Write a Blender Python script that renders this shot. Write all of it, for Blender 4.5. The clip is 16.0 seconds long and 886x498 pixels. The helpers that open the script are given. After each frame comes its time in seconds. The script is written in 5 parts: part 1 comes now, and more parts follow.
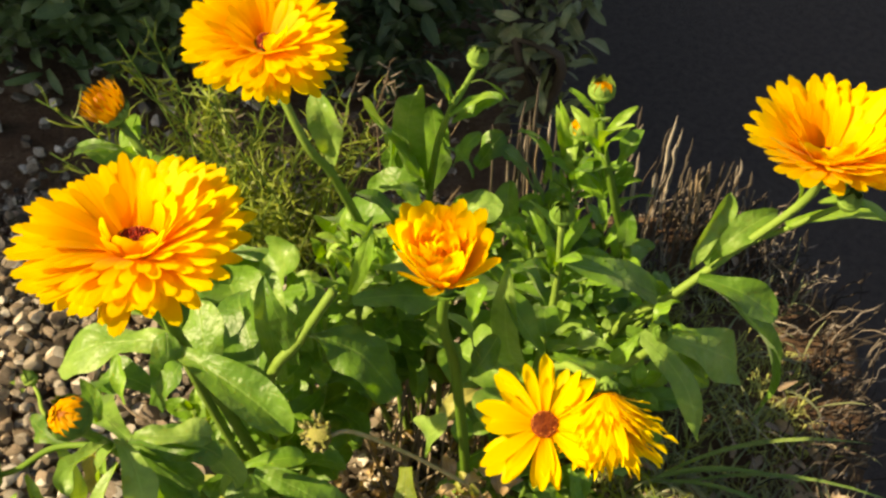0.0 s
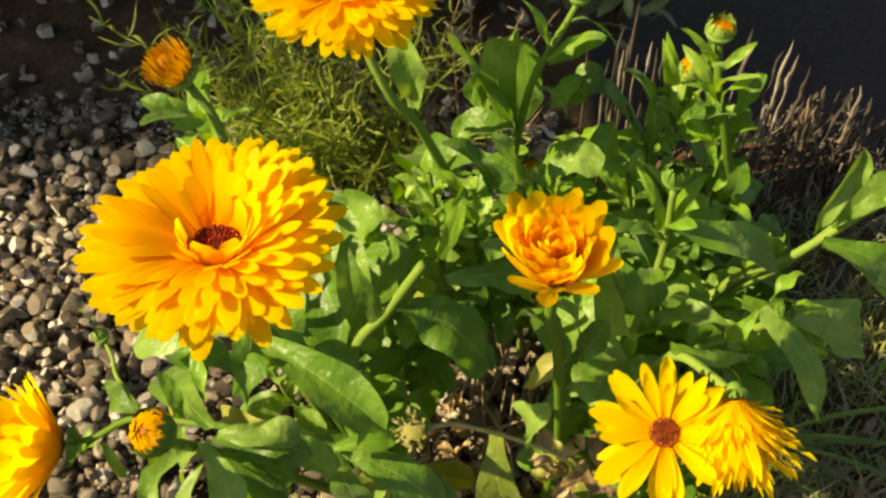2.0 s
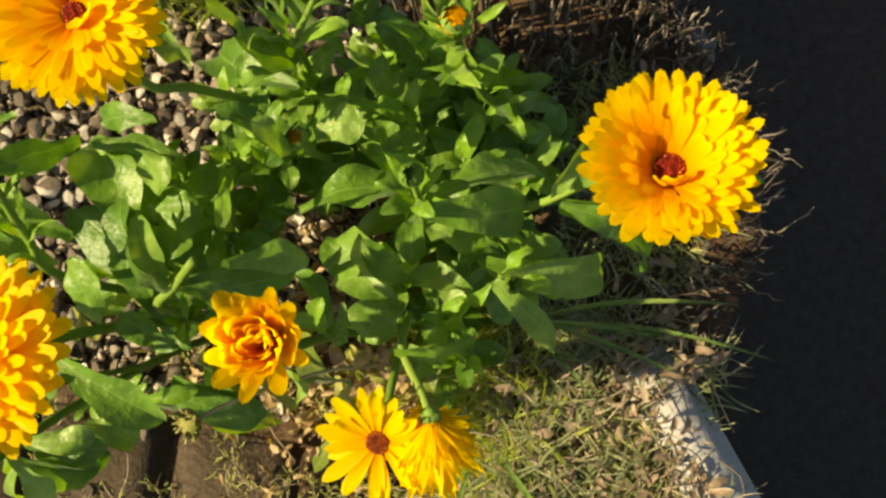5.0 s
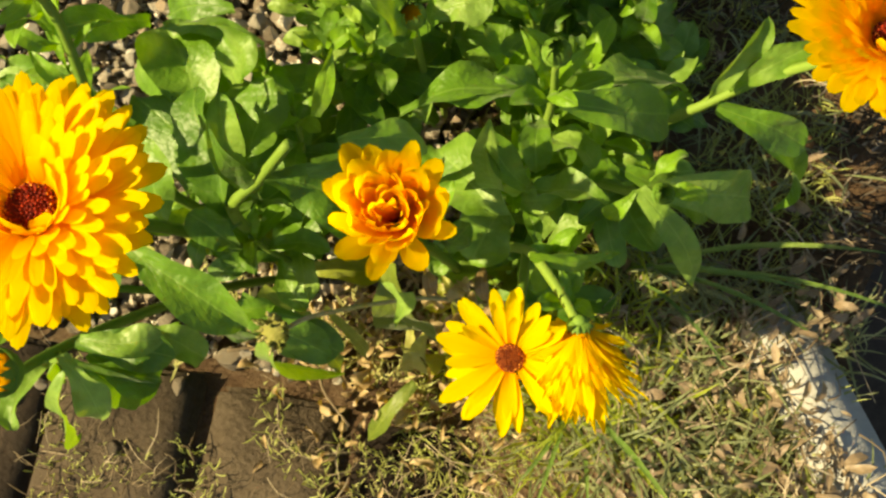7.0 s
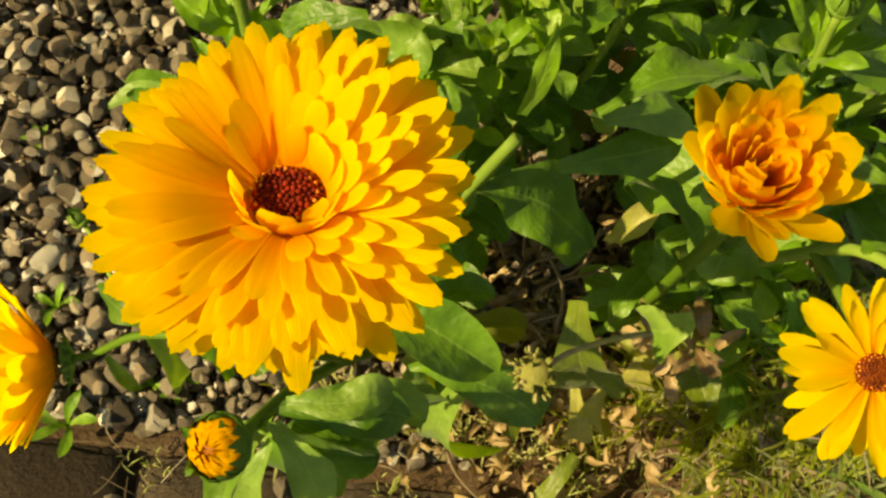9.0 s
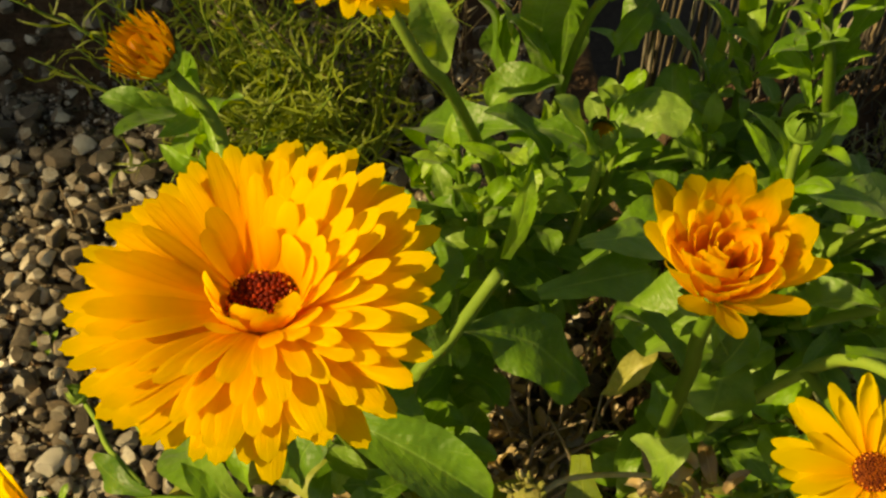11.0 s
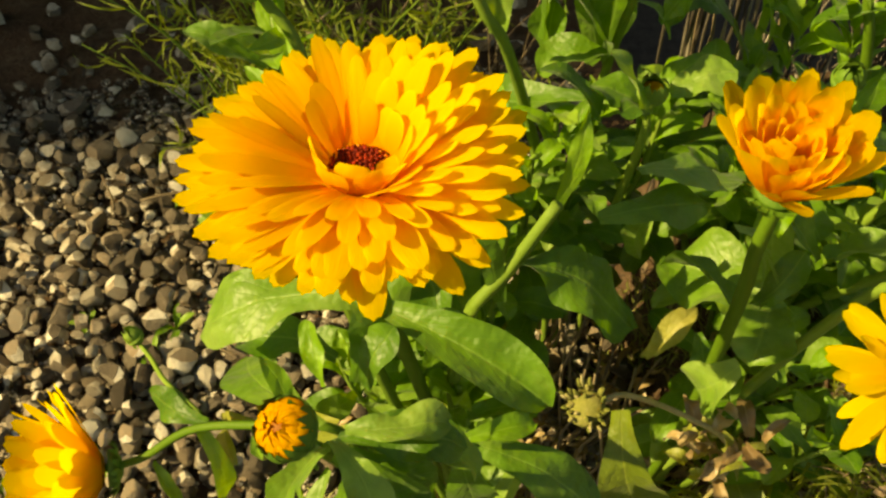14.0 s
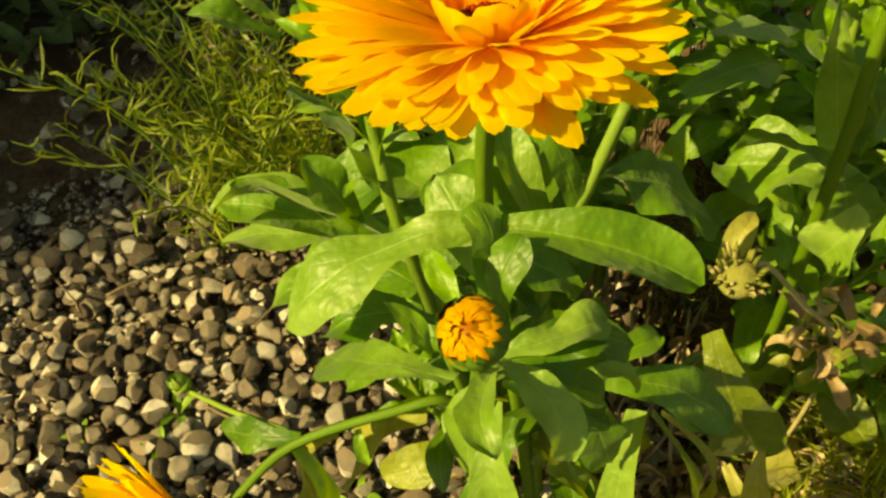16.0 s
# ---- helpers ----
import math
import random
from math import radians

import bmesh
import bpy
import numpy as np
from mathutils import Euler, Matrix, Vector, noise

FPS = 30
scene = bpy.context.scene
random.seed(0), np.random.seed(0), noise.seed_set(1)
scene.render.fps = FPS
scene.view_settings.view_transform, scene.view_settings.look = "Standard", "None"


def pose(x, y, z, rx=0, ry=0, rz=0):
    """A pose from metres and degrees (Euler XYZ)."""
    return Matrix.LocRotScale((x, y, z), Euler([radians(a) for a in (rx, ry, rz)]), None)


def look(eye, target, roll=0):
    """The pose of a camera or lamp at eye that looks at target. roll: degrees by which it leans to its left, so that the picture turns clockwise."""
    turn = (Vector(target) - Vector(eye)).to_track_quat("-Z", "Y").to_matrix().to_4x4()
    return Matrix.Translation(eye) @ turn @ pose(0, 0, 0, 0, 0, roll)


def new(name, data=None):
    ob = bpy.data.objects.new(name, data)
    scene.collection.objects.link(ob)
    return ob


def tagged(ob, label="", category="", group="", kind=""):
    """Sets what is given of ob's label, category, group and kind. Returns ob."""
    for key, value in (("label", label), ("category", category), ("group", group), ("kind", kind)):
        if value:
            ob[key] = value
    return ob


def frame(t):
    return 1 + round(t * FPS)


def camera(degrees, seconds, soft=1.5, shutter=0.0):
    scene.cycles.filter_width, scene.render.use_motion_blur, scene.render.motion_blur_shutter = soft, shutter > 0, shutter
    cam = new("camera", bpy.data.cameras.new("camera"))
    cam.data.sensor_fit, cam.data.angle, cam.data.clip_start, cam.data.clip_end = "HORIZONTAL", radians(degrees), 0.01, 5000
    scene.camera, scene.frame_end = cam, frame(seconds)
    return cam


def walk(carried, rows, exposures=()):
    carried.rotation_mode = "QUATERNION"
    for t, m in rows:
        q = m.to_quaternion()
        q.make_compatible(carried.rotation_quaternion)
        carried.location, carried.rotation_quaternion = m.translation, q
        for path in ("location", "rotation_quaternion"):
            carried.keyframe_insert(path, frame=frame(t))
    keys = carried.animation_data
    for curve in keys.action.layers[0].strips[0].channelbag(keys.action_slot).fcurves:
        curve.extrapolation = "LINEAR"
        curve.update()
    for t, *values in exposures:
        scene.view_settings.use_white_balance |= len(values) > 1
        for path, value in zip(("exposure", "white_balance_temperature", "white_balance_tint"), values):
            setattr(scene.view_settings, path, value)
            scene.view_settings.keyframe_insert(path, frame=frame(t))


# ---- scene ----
cam = camera(45.5, 16.0, soft=2.55)
PATH = [
    (0, (0.017, 0.001, 0.567), (-0.008, 1.335, -0.924), 0.4),
    (0.5, (0.001, 0.005, 0.557), (0.031, 1.351, -0.923), 1.7),
    (1, (-0.018, 0.01, 0.552), (-0.027, 1.336, -0.946), 1.5),
    (1.5, (-0.018, 0.02, 0.547), (-0.07, 1.265, -1.017), 0.4),
    (2, (-0.002, 0.056, 0.565), (-0.116, 1.17, -1.092), -3.6),
    (2.5, (0.012, 0.094, 0.604), (-0.139, 0.999, -1.173), -6.9),
    (3, (0.033, 0.139, 0.642), (-0.145, 0.797, -1.238), -12.5),
    (3.5, (0.04, 0.179, 0.657), (-0.136, 0.621, -1.285), -18.6),
    (4, (0.057, 0.199, 0.67), (-0.11, 0.525, -1.296), -24.9),
    (4.5, (0.085, 0.203, 0.669), (-0.061, 0.514, -1.302), -24.9),
    (4.7, (0.096, 0.201, 0.666), (-0.042, 0.518, -1.304), -24.0),
    (6.8, (0.057, 0.146, 0.603), (-0.004, 0.585, -1.347), -6.2),
    (7, (0.041, 0.154, 0.591), (-0.057, 0.568, -1.364), -10.6),
    (7.5, (0.017, 0.165, 0.568), (-0.078, 0.578, -1.387), -9.7),
    (8, (-0.018, 0.165, 0.555), (-0.031, 0.604, -1.397), -0.0),
    (8.2, (-0.035, 0.161, 0.545), (-0.021, 0.636, -1.398), 2.5),
    (10.5, (-0.063, 0.128, 0.495), (-0.022, 1.027, -1.291), -2.6),
    (11, (-0.047, 0.117, 0.506), (-0.032, 1.144, -1.21), -4.2),
    (11.5, (-0.03, 0.101, 0.51), (-0.021, 1.252, -1.126), -3.6),
    (12, (-0.021, 0.094, 0.523), (-0.013, 1.33, -1.049), -4.0),
    (12.5, (-0.024, 0.088, 0.535), (-0.006, 1.337, -1.027), -3.2),
    (13, (-0.035, 0.086, 0.523), (-0.01, 1.312, -1.056), -2.7),
    (13.5, (-0.049, 0.085, 0.516), (-0.03, 1.23, -1.124), -2.5),
    (14, (-0.068, 0.078, 0.497), (-0.041, 1.211, -1.151), -1.9),
    (14.5, (-0.086, 0.075, 0.467), (-0.077, 1.135, -1.229), -2.3),
    (15, (-0.099, 0.073, 0.453), (-0.065, 1.147, -1.233), -3.3),
    (15.5, (-0.115, 0.066, 0.45), (-0.004, 1.222, -1.178), -4.7),
    (16, (-0.127, 0.066, 0.452), (0.135, 1.315, -1.088), -7.2),
]
EXPOSURES = [(0, 1.22, 8000, 13), (3, 0.97, 8100, 7), (4.5, 0.98, 7900, 8), (7, 1.14, 8600, 1), (8, 0.97, 9200, -3), (10.5, 0.5, 10800, 4), (12.5, 0.38, 10900, 0), (13.2, 0.7, 11000, -1), (15, 0.81, 12300, -4), (16, 0.84, 13200, -9)]
walk(cam, [(t, look(eye, target, roll)) for t, eye, target, roll in PATH], EXPOSURES)

# ---- world, sun ----
SUN_EL, SUN_AZ = 39.0, 188.5          # degrees; azimuth in the plan, counted from +x
world = bpy.data.worlds.new("daylight")
scene.world = world
world.use_nodes = True
wn = world.node_tree
sky = wn.nodes.new("ShaderNodeTexSky")
sky.sky_type, sky.sun_disc = "NISHITA", False
sky.sun_elevation, sky.sun_rotation = radians(SUN_EL), radians(90 - SUN_AZ)
wn.nodes["Background"].inputs["Strength"].default_value = 0.072
wn.links.new(sky.outputs[0], wn.nodes["Background"].inputs["Color"])
sun_data = bpy.data.lights.new("sun", "SUN")
sun_data.energy, sun_data.angle, sun_data.color = 4.9, radians(0.53), (1.0, 0.86, 0.6)
sun_way = Vector((math.cos(radians(SUN_AZ)) * math.cos(radians(SUN_EL)), math.sin(radians(SUN_AZ)) * math.cos(radians(SUN_EL)), math.sin(radians(SUN_EL))))
new("sun", sun_data).matrix_basis = look(sun_way * 30, (0, 0, 0))


# ---- materials ----
def material(name, rough=0.6):
    m = bpy.data.materials.new(name)
    m.use_nodes = True
    nt = m.node_tree
    b = nt.nodes["Principled BSDF"]
    b.inputs["Roughness"].default_value = rough
    return m, nt, b


def node(nt, kind, **sets):
    n = nt.nodes.new(kind)
    for key, value in sets.items():
        if key in n.inputs:
            n.inputs[key].default_value = value
    return n


def ramp(nt, source, stops):
    r = nt.nodes.new("ShaderNodeValToRGB")
    while len(r.color_ramp.elements) < len(stops):
        r.color_ramp.elements.new(0.5)
    for e, (at, col) in zip(r.color_ramp.elements, stops):
        e.position, e.color = at, (*col, 1)
    nt.links.new(source, r.inputs[0])
    return r.outputs[0]


def mixed(nt, mode, fac, a, b):
    n = nt.nodes.new("ShaderNodeMix")
    n.data_type, n.blend_type = "RGBA", mode
    for sock, v in ((n.inputs[0], fac), (n.inputs[6], a), (n.inputs[7], b)):
        if isinstance(v, bpy.types.NodeSocket):
            nt.links.new(v, sock)
        elif isinstance(v, (int, float)):
            sock.default_value = v
        else:
            sock.default_value = (*v, 1)
    return n.outputs[2]


def maths(nt, op, a, b=0.0, c=0.0):
    n = nt.nodes.new("ShaderNodeMath")
    n.operation = op
    for sock, v in zip(n.inputs, (a, b, c)):
        if isinstance(v, bpy.types.NodeSocket):
            nt.links.new(v, sock)
        else:
            sock.default_value = v
    return n.outputs[0]


def noise_of(nt, coords, scale, detail=4.0, rough=0.6):
    n = node(nt, "ShaderNodeTexNoise", Scale=scale, Detail=detail, Roughness=rough)
    nt.links.new(coords, n.inputs["Vector"])
    return n.outputs[0]


def bump(nt, b, height, strength, distance):
    n = node(nt, "ShaderNodeBump", Strength=strength, Distance=distance)
    nt.links.new(height, n.inputs["Height"])
    nt.links.new(n.outputs[0], b.inputs["Normal"])
    return n


def see_through(nt, b, colour, share):
    """Lets light come through a thin sheet: a leaf or a petal."""
    t = nt.nodes.new("ShaderNodeBsdfTranslucent")
    nt.links.new(colour, t.inputs[0])
    mix = nt.nodes.new("ShaderNodeMixShader")
    mix.inputs[0].default_value = share
    nt.links.new(b.outputs[0], mix.inputs[1])
    nt.links.new(t.outputs[0], mix.inputs[2])
    nt.links.new(mix.outputs[0], nt.nodes["Material Output"].inputs[0])


def leaf_material(name, dark, mid, pale, share=0.35, worn=0.15, blotch=(0.3, 0.2, 0.05)):
    m, nt, b = material(name, 0.48)
    uv = nt.nodes.new("ShaderNodeTexCoord")
    sep = nt.nodes.new("ShaderNodeSeparateXYZ")
    nt.links.new(uv.outputs["UV"], sep.inputs[0])
    info = nt.nodes.new("ShaderNodeObjectInfo")
    side = maths(nt, "ABSOLUTE", maths(nt, "SUBTRACT", sep.outputs[0], 0.5))
    wob = noise_of(nt, uv.outputs["Object"], 60, 3)
    grain = noise_of(nt, uv.outputs["Object"], 260, 5)
    base = ramp(nt, maths(nt, "ADD", maths(nt, "MULTIPLY", wob, 0.7), maths(nt, "MULTIPLY", info.outputs["Random"], 0.4)), ((0.25, dark), (0.55, mid), (0.85, pale)))
    veins = maths(nt, "SINE", maths(nt, "ADD", maths(nt, "MULTIPLY", sep.outputs[1], 46.0), maths(nt, "ADD", maths(nt, "MULTIPLY", side, -34.0), maths(nt, "MULTIPLY", wob, 9.0))))
    lines = maths(nt, "MULTIPLY", maths(nt, "SMOOTH_MIN", maths(nt, "MAXIMUM", maths(nt, "SUBTRACT", veins, 0.86), 0.0), 0.2, 0.05), 2.0)
    rib = maths(nt, "MAXIMUM", maths(nt, "SUBTRACT", 1.0, maths(nt, "MULTIPLY", side, 26.0)), 0.0)
    col = mixed(nt, "MIX", maths(nt, "MULTIPLY", maths(nt, "MAXIMUM", rib, maths(nt, "MULTIPLY", lines, 0.5)), 0.26), base, [min(1, c * 1.35 + 0.03) for c in pale])
    spots = ramp(nt, noise_of(nt, uv.outputs["Object"], 34, 6, 0.7), ((0.6, (0, 0, 0)), (0.72, (1, 1, 1))))
    col = mixed(nt, "MIX", maths(nt, "MULTIPLY", spots, worn), col, blotch)
    col = mixed(nt, "MULTIPLY", 0.35, col, ramp(nt, grain, ((0.3, (0.6, 0.6, 0.6)), (0.7, (1.1, 1.1, 1.1)))))
    nt.links.new(col, b.inputs["Base Color"])
    b.inputs["Sheen Weight"].default_value = 0.14
    b.inputs["Specular IOR Level"].default_value = 0.6
    bump(nt, b, maths(nt, "ADD", maths(nt, "ADD", maths(nt, "MULTIPLY", rib, -0.12), maths(nt, "MULTIPLY", lines, -0.16)), maths(nt, "ADD", maths(nt, "MULTIPLY", wob, 1.4), maths(nt, "MULTIPLY", noise_of(nt, uv.outputs["Object"], 170, 2), 0.9))), 0.75, 0.0016)
    through_col = mixed(nt, "MULTIPLY", 1.0, col, (1.6, 1.45, 0.3))
    see_through(nt, b, through_col, share)
    return m


def petal_material(name, root, body, tip, share=0.62):
    m, nt, b = material(name, 0.55)
    uv = nt.nodes.new("ShaderNodeTexCoord")
    sep = nt.nodes.new("ShaderNodeSeparateXYZ")
    nt.links.new(uv.outputs["UV"], sep.inputs[0])
    info = nt.nodes.new("ShaderNodeObjectInfo")
    ribs = maths(nt, "SINE", maths(nt, "MULTIPLY", sep.outputs[0], 44.0))
    fine = noise_of(nt, uv.outputs["Object"], 320, 4)
    col = ramp(nt, maths(nt, "ADD", sep.outputs[1], maths(nt, "MULTIPLY", info.outputs["Random"], 0.18)), ((0.05, root), (0.45, body), (1.1, tip)))
    col = mixed(nt, "MULTIPLY", 0.25, col, ramp(nt, maths(nt, "ADD", maths(nt, "MULTIPLY", ribs, 0.06), fine), ((0.3, (0.85, 0.7, 0.5)), (0.7, (1, 1, 1)))))
    nt.links.new(col, b.inputs["Base Color"])
    b.inputs["Sheen Weight"].default_value = 0.05
    b.inputs["Specular IOR Level"].default_value = 0.25
    bump(nt, b, maths(nt, "ADD", maths(nt, "MULTIPLY", ribs, 0.35), fine), 0.2, 0.0004)
    see_through(nt, b, col, share)
    return m


def grainy(name, stops, scale, fine, rough=0.9, depth=0.002, strength=0.7, island=False):
    """Colour from coarse and fine noise; pieces differ by object or by island."""
    m, nt, b = material(name, rough)
    tc = nt.nodes.new("ShaderNodeTexCoord")
    geo = nt.nodes.new("ShaderNodeNewGeometry")
    info = nt.nodes.new("ShaderNodeObjectInfo")
    coarse, small = noise_of(nt, tc.outputs["Object"], scale, 5), noise_of(nt, tc.outputs["Object"], fine, 6, 0.7)
    lot = geo.outputs["Random Per Island"] if island else info.outputs["Random"]
    value = maths(nt, "ADD", maths(nt, "MULTIPLY", coarse, 0.55), maths(nt, "MULTIPLY", small, 0.45))
    if island is not None:
        value = maths(nt, "ADD", maths(nt, "MULTIPLY", value, 0.5), maths(nt, "MULTIPLY", lot, 0.5))
    b.inputs["Specular IOR Level"].default_value = 0.2
    nt.links.new(ramp(nt, value, stops), b.inputs["Base Color"])
    bump(nt, b, maths(nt, "ADD", coarse, small), strength, depth)
    return m


GREEN = leaf_material("marigold leaf", (0.046, 0.14, 0.004), (0.118, 0.265, 0.014), (0.26, 0.41, 0.08))
YOUNG = leaf_material("young marigold leaf", (0.11, 0.26, 0.006), (0.18, 0.37, 0.015), (0.29, 0.46, 0.06), worn=0.03)
YELLOW = leaf_material("yellowing leaf", (0.2, 0.24, 0.03), (0.34, 0.36, 0.06), (0.45, 0.42, 0.12), worn=0.6)
OLIVE = leaf_material("fading leaf", (0.11, 0.17, 0.012), (0.2, 0.27, 0.025), (0.33, 0.37, 0.06), worn=0.4)
DRY = leaf_material("dead leaf", (0.15, 0.09, 0.035), (0.34, 0.23, 0.1), (0.58, 0.46, 0.25), share=0.2, worn=0.5, blotch=(0.06, 0.03, 0.015))
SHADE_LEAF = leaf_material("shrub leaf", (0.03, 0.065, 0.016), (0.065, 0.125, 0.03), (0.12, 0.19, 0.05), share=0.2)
EDGED_LEAF = leaf_material("variegated leaf", (0.08, 0.13, 0.05), (0.2, 0.24, 0.1), (0.6, 0.58, 0.3), share=0.2)
ORANGE = petal_material("orange petal", (0.94, 0.45, 0.0), (0.97, 0.585, 0.0), (0.98, 0.73, 0.001))
AMBER = petal_material("amber petal", (0.95, 0.56, 0.0), (0.97, 0.62, 0.001), (0.98, 0.7, 0.002), 0.76)
BUD_PETAL = petal_material("furled petal", (0.3, 0.08, 0.0), (0.6, 0.26, 0.0), (0.74, 0.38, 0.001), 0.35)
GOLD = petal_material("golden petal", (0.94, 0.56, 0.0), (0.97, 0.68, 0.002), (0.98, 0.76, 0.004))
STEM = grainy("ribbed green stem", ((0.3, (0.08, 0.16, 0.015)), (0.7, (0.18, 0.28, 0.05))), 90, 700, 0.55, 0.0006, 0.4)
CALYX = grainy("green bracts", ((0.3, (0.08, 0.17, 0.02)), (0.7, (0.2, 0.32, 0.06))), 120, 900, 0.6, 0.0006, 0.4)
DISC = grainy("dark red disc", ((0.3, (0.11, 0.006, 0.002)), (0.7, (0.28, 0.022, 0.006))), 400, 1500, 0.7, 0.0005, 0.5, True)
POLLEN = grainy("orange florets", ((0.3, (0.4, 0.06, 0.01)), (0.7, (0.75, 0.3, 0.05))), 400, 1500, 0.7, 0.0004, 0.5, True)
BROWN_DISC = grainy("brown disc", ((0.3, (0.1, 0.014, 0.002)), (0.7, (0.22, 0.045, 0.004))), 400, 1500, 0.7, 0.0005, 0.5, True)
STRAW = grainy("dry straw", ((0.25, (0.1, 0.07, 0.042)), (0.5, (0.22, 0.17, 0.11)), (0.75, (0.46, 0.39, 0.28))), 60, 600, 0.8, 0.0006, 0.5, True)
STALK = grainy("dead stalk", ((0.25, (0.045, 0.037, 0.03)), (0.5, (0.11, 0.094, 0.076)), (0.75, (0.38, 0.34, 0.28))), 60, 600, 0.85, 0.0006, 0.5)
TWIG = grainy("dark dead twig", ((0.25, (0.02, 0.016, 0.013)), (0.5, (0.05, 0.041, 0.033)), (0.75, (0.22, 0.19, 0.16))), 60, 600, 0.85, 0.0006, 0.5)
SEEDHEAD = grainy("spent seed head", ((0.3, (0.12, 0.14, 0.03)), (0.55, (0.22, 0.22, 0.06)), (0.75, (0.42, 0.36, 0.2))), 200, 900, 0.85, 0.0006, 0.6, True)
PEBBLE = grainy("gravel stone", ((0.22, (0.055, 0.044, 0.033)), (0.35, (0.13, 0.105, 0.078)), (0.46, (0.21, 0.18, 0.138)), (0.55, (0.24, 0.18, 0.122)), (0.63, (0.38, 0.335, 0.26)), (0.76, (0.66, 0.62, 0.53))), 85, 620, 0.85, 0.0014, 0.8)
PEBBLE_BED = grainy("gravel bed stone", ((0.22, (0.055, 0.044, 0.033)), (0.35, (0.13, 0.105, 0.078)), (0.46, (0.21, 0.18, 0.138)), (0.55, (0.24, 0.18, 0.122)), (0.63, (0.38, 0.335, 0.26)), (0.76, (0.66, 0.62, 0.53))), 85, 620, 0.85, 0.0014, 0.8, True)
SOIL = grainy("dark soil", ((0.3, (0.07, 0.038, 0.021)), (0.5, (0.13, 0.08, 0.047)), (0.75, (0.26, 0.19, 0.12))), 30, 260, 0.95, 0.006, 1.0, None)
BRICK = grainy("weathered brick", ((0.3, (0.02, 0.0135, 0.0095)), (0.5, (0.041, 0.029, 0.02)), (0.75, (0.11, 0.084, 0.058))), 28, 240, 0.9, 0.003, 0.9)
STONE = grainy("grey kerb stone", ((0.3, (0.1, 0.1, 0.103)), (0.5, (0.2, 0.2, 0.203)), (0.75, (0.36, 0.36, 0.35))), 45, 330, 0.85, 0.0015, 0.6)
TARMAC = grainy("dark tarmac", ((0.3, (0.042, 0.031, 0.026)), (0.7, (0.092, 0.07, 0.058))), 90, 500, 0.85, 0.003, 0.8, None)
PLASTER = grainy("shade wall brick", ((0.3, (0.12, 0.08, 0.06)), (0.7, (0.24, 0.17, 0.13))), 6, 60, 0.9, 0.004, 0.6, None)
LITTER = leaf_material("pale leaf litter", (0.12, 0.08, 0.046), (0.26, 0.19, 0.12), (0.5, 0.4, 0.28), share=0.15, worn=0.4, blotch=(0.08, 0.045, 0.025))
MOSS = leaf_material("wispy moss", (0.17, 0.22, 0.035), (0.31, 0.36, 0.08), (0.54, 0.53, 0.22), share=0.2, worn=0.2)
FEATHER = leaf_material("feathery leaf", (0.16, 0.23, 0.01), (0.27, 0.35, 0.026), (0.42, 0.47, 0.07), share=0.4, worn=0.2)
BLADE = leaf_material("dull grass", (0.08, 0.11, 0.035), (0.16, 0.2, 0.08), (0.34, 0.36, 0.18), share=0.2, worn=0.3)
GRASS = leaf_material("grass blade", (0.06, 0.14, 0.015), (0.11, 0.21, 0.03), (0.22, 0.3, 0.07), share=0.25)
BARK = grainy("shrub bark", ((0.3, (0.03, 0.022, 0.016)), (0.7, (0.09, 0.07, 0.05))), 60, 400, 0.9, 0.001, 0.7)


# ---- building helpers ----
rng = random.Random(7)


def mesh_of(name, bm, mats, smooth=True):
    me = bpy.data.meshes.new(name)
    bm.to_mesh(me)
    bm.free()
    for m in mats if isinstance(mats, (list, tuple)) else [mats]:
        me.materials.append(m)
    if smooth:
        me.polygons.foreach_set("use_smooth", [True] * len(me.polygons))
    return me


def thing(name, at, label, category, group="", kind=""):
    ob = new(name)
    ob.empty_display_size = 0.02
    ob.matrix_basis = Matrix.Translation(at)
    return tagged(ob, label, category, group, kind)


def part(name, bm, mat, parent, label="", smooth=True, at=None):
    """One mesh object under a thing or a part; the mesh is drawn in world metres unless a local pose is given."""
    ob = new(name, mesh_of(name, bm, mat, smooth))
    ob.parent = parent
    if at is None:
        base = Matrix.Identity(4)
        up = parent
        while up is not None:
            base = up.matrix_basis @ base
            up = up.parent
        ob.data.transform(base.inverted())
    else:
        ob.matrix_basis = at
    return tagged(ob, label) if label else ob


def step(a, b, v):
    t = min(1.0, max(0.0, (v - a) / (b - a)))
    return t * t * (3 - 2 * t)


def curve_points(knots, n):
    """n points on a smooth line through the knots."""
    ks = [Vector(k) for k in knots]
    ks = [ks[0] * 2 - ks[1]] + ks + [ks[-1] * 2 - ks[-2]]
    out, spans = [], len(ks) - 3
    for i in range(n):
        f = i / (n - 1) * spans
        j = min(int(f), spans - 1)
        t = f - j
        a, b, c, d = ks[j:j + 4]
        out.append(0.5 * (2 * b + (c - a) * t + (2 * a - 5 * b + 4 * c - d) * t * t + (3 * b - a - 3 * c + d) * t ** 3))
    return out


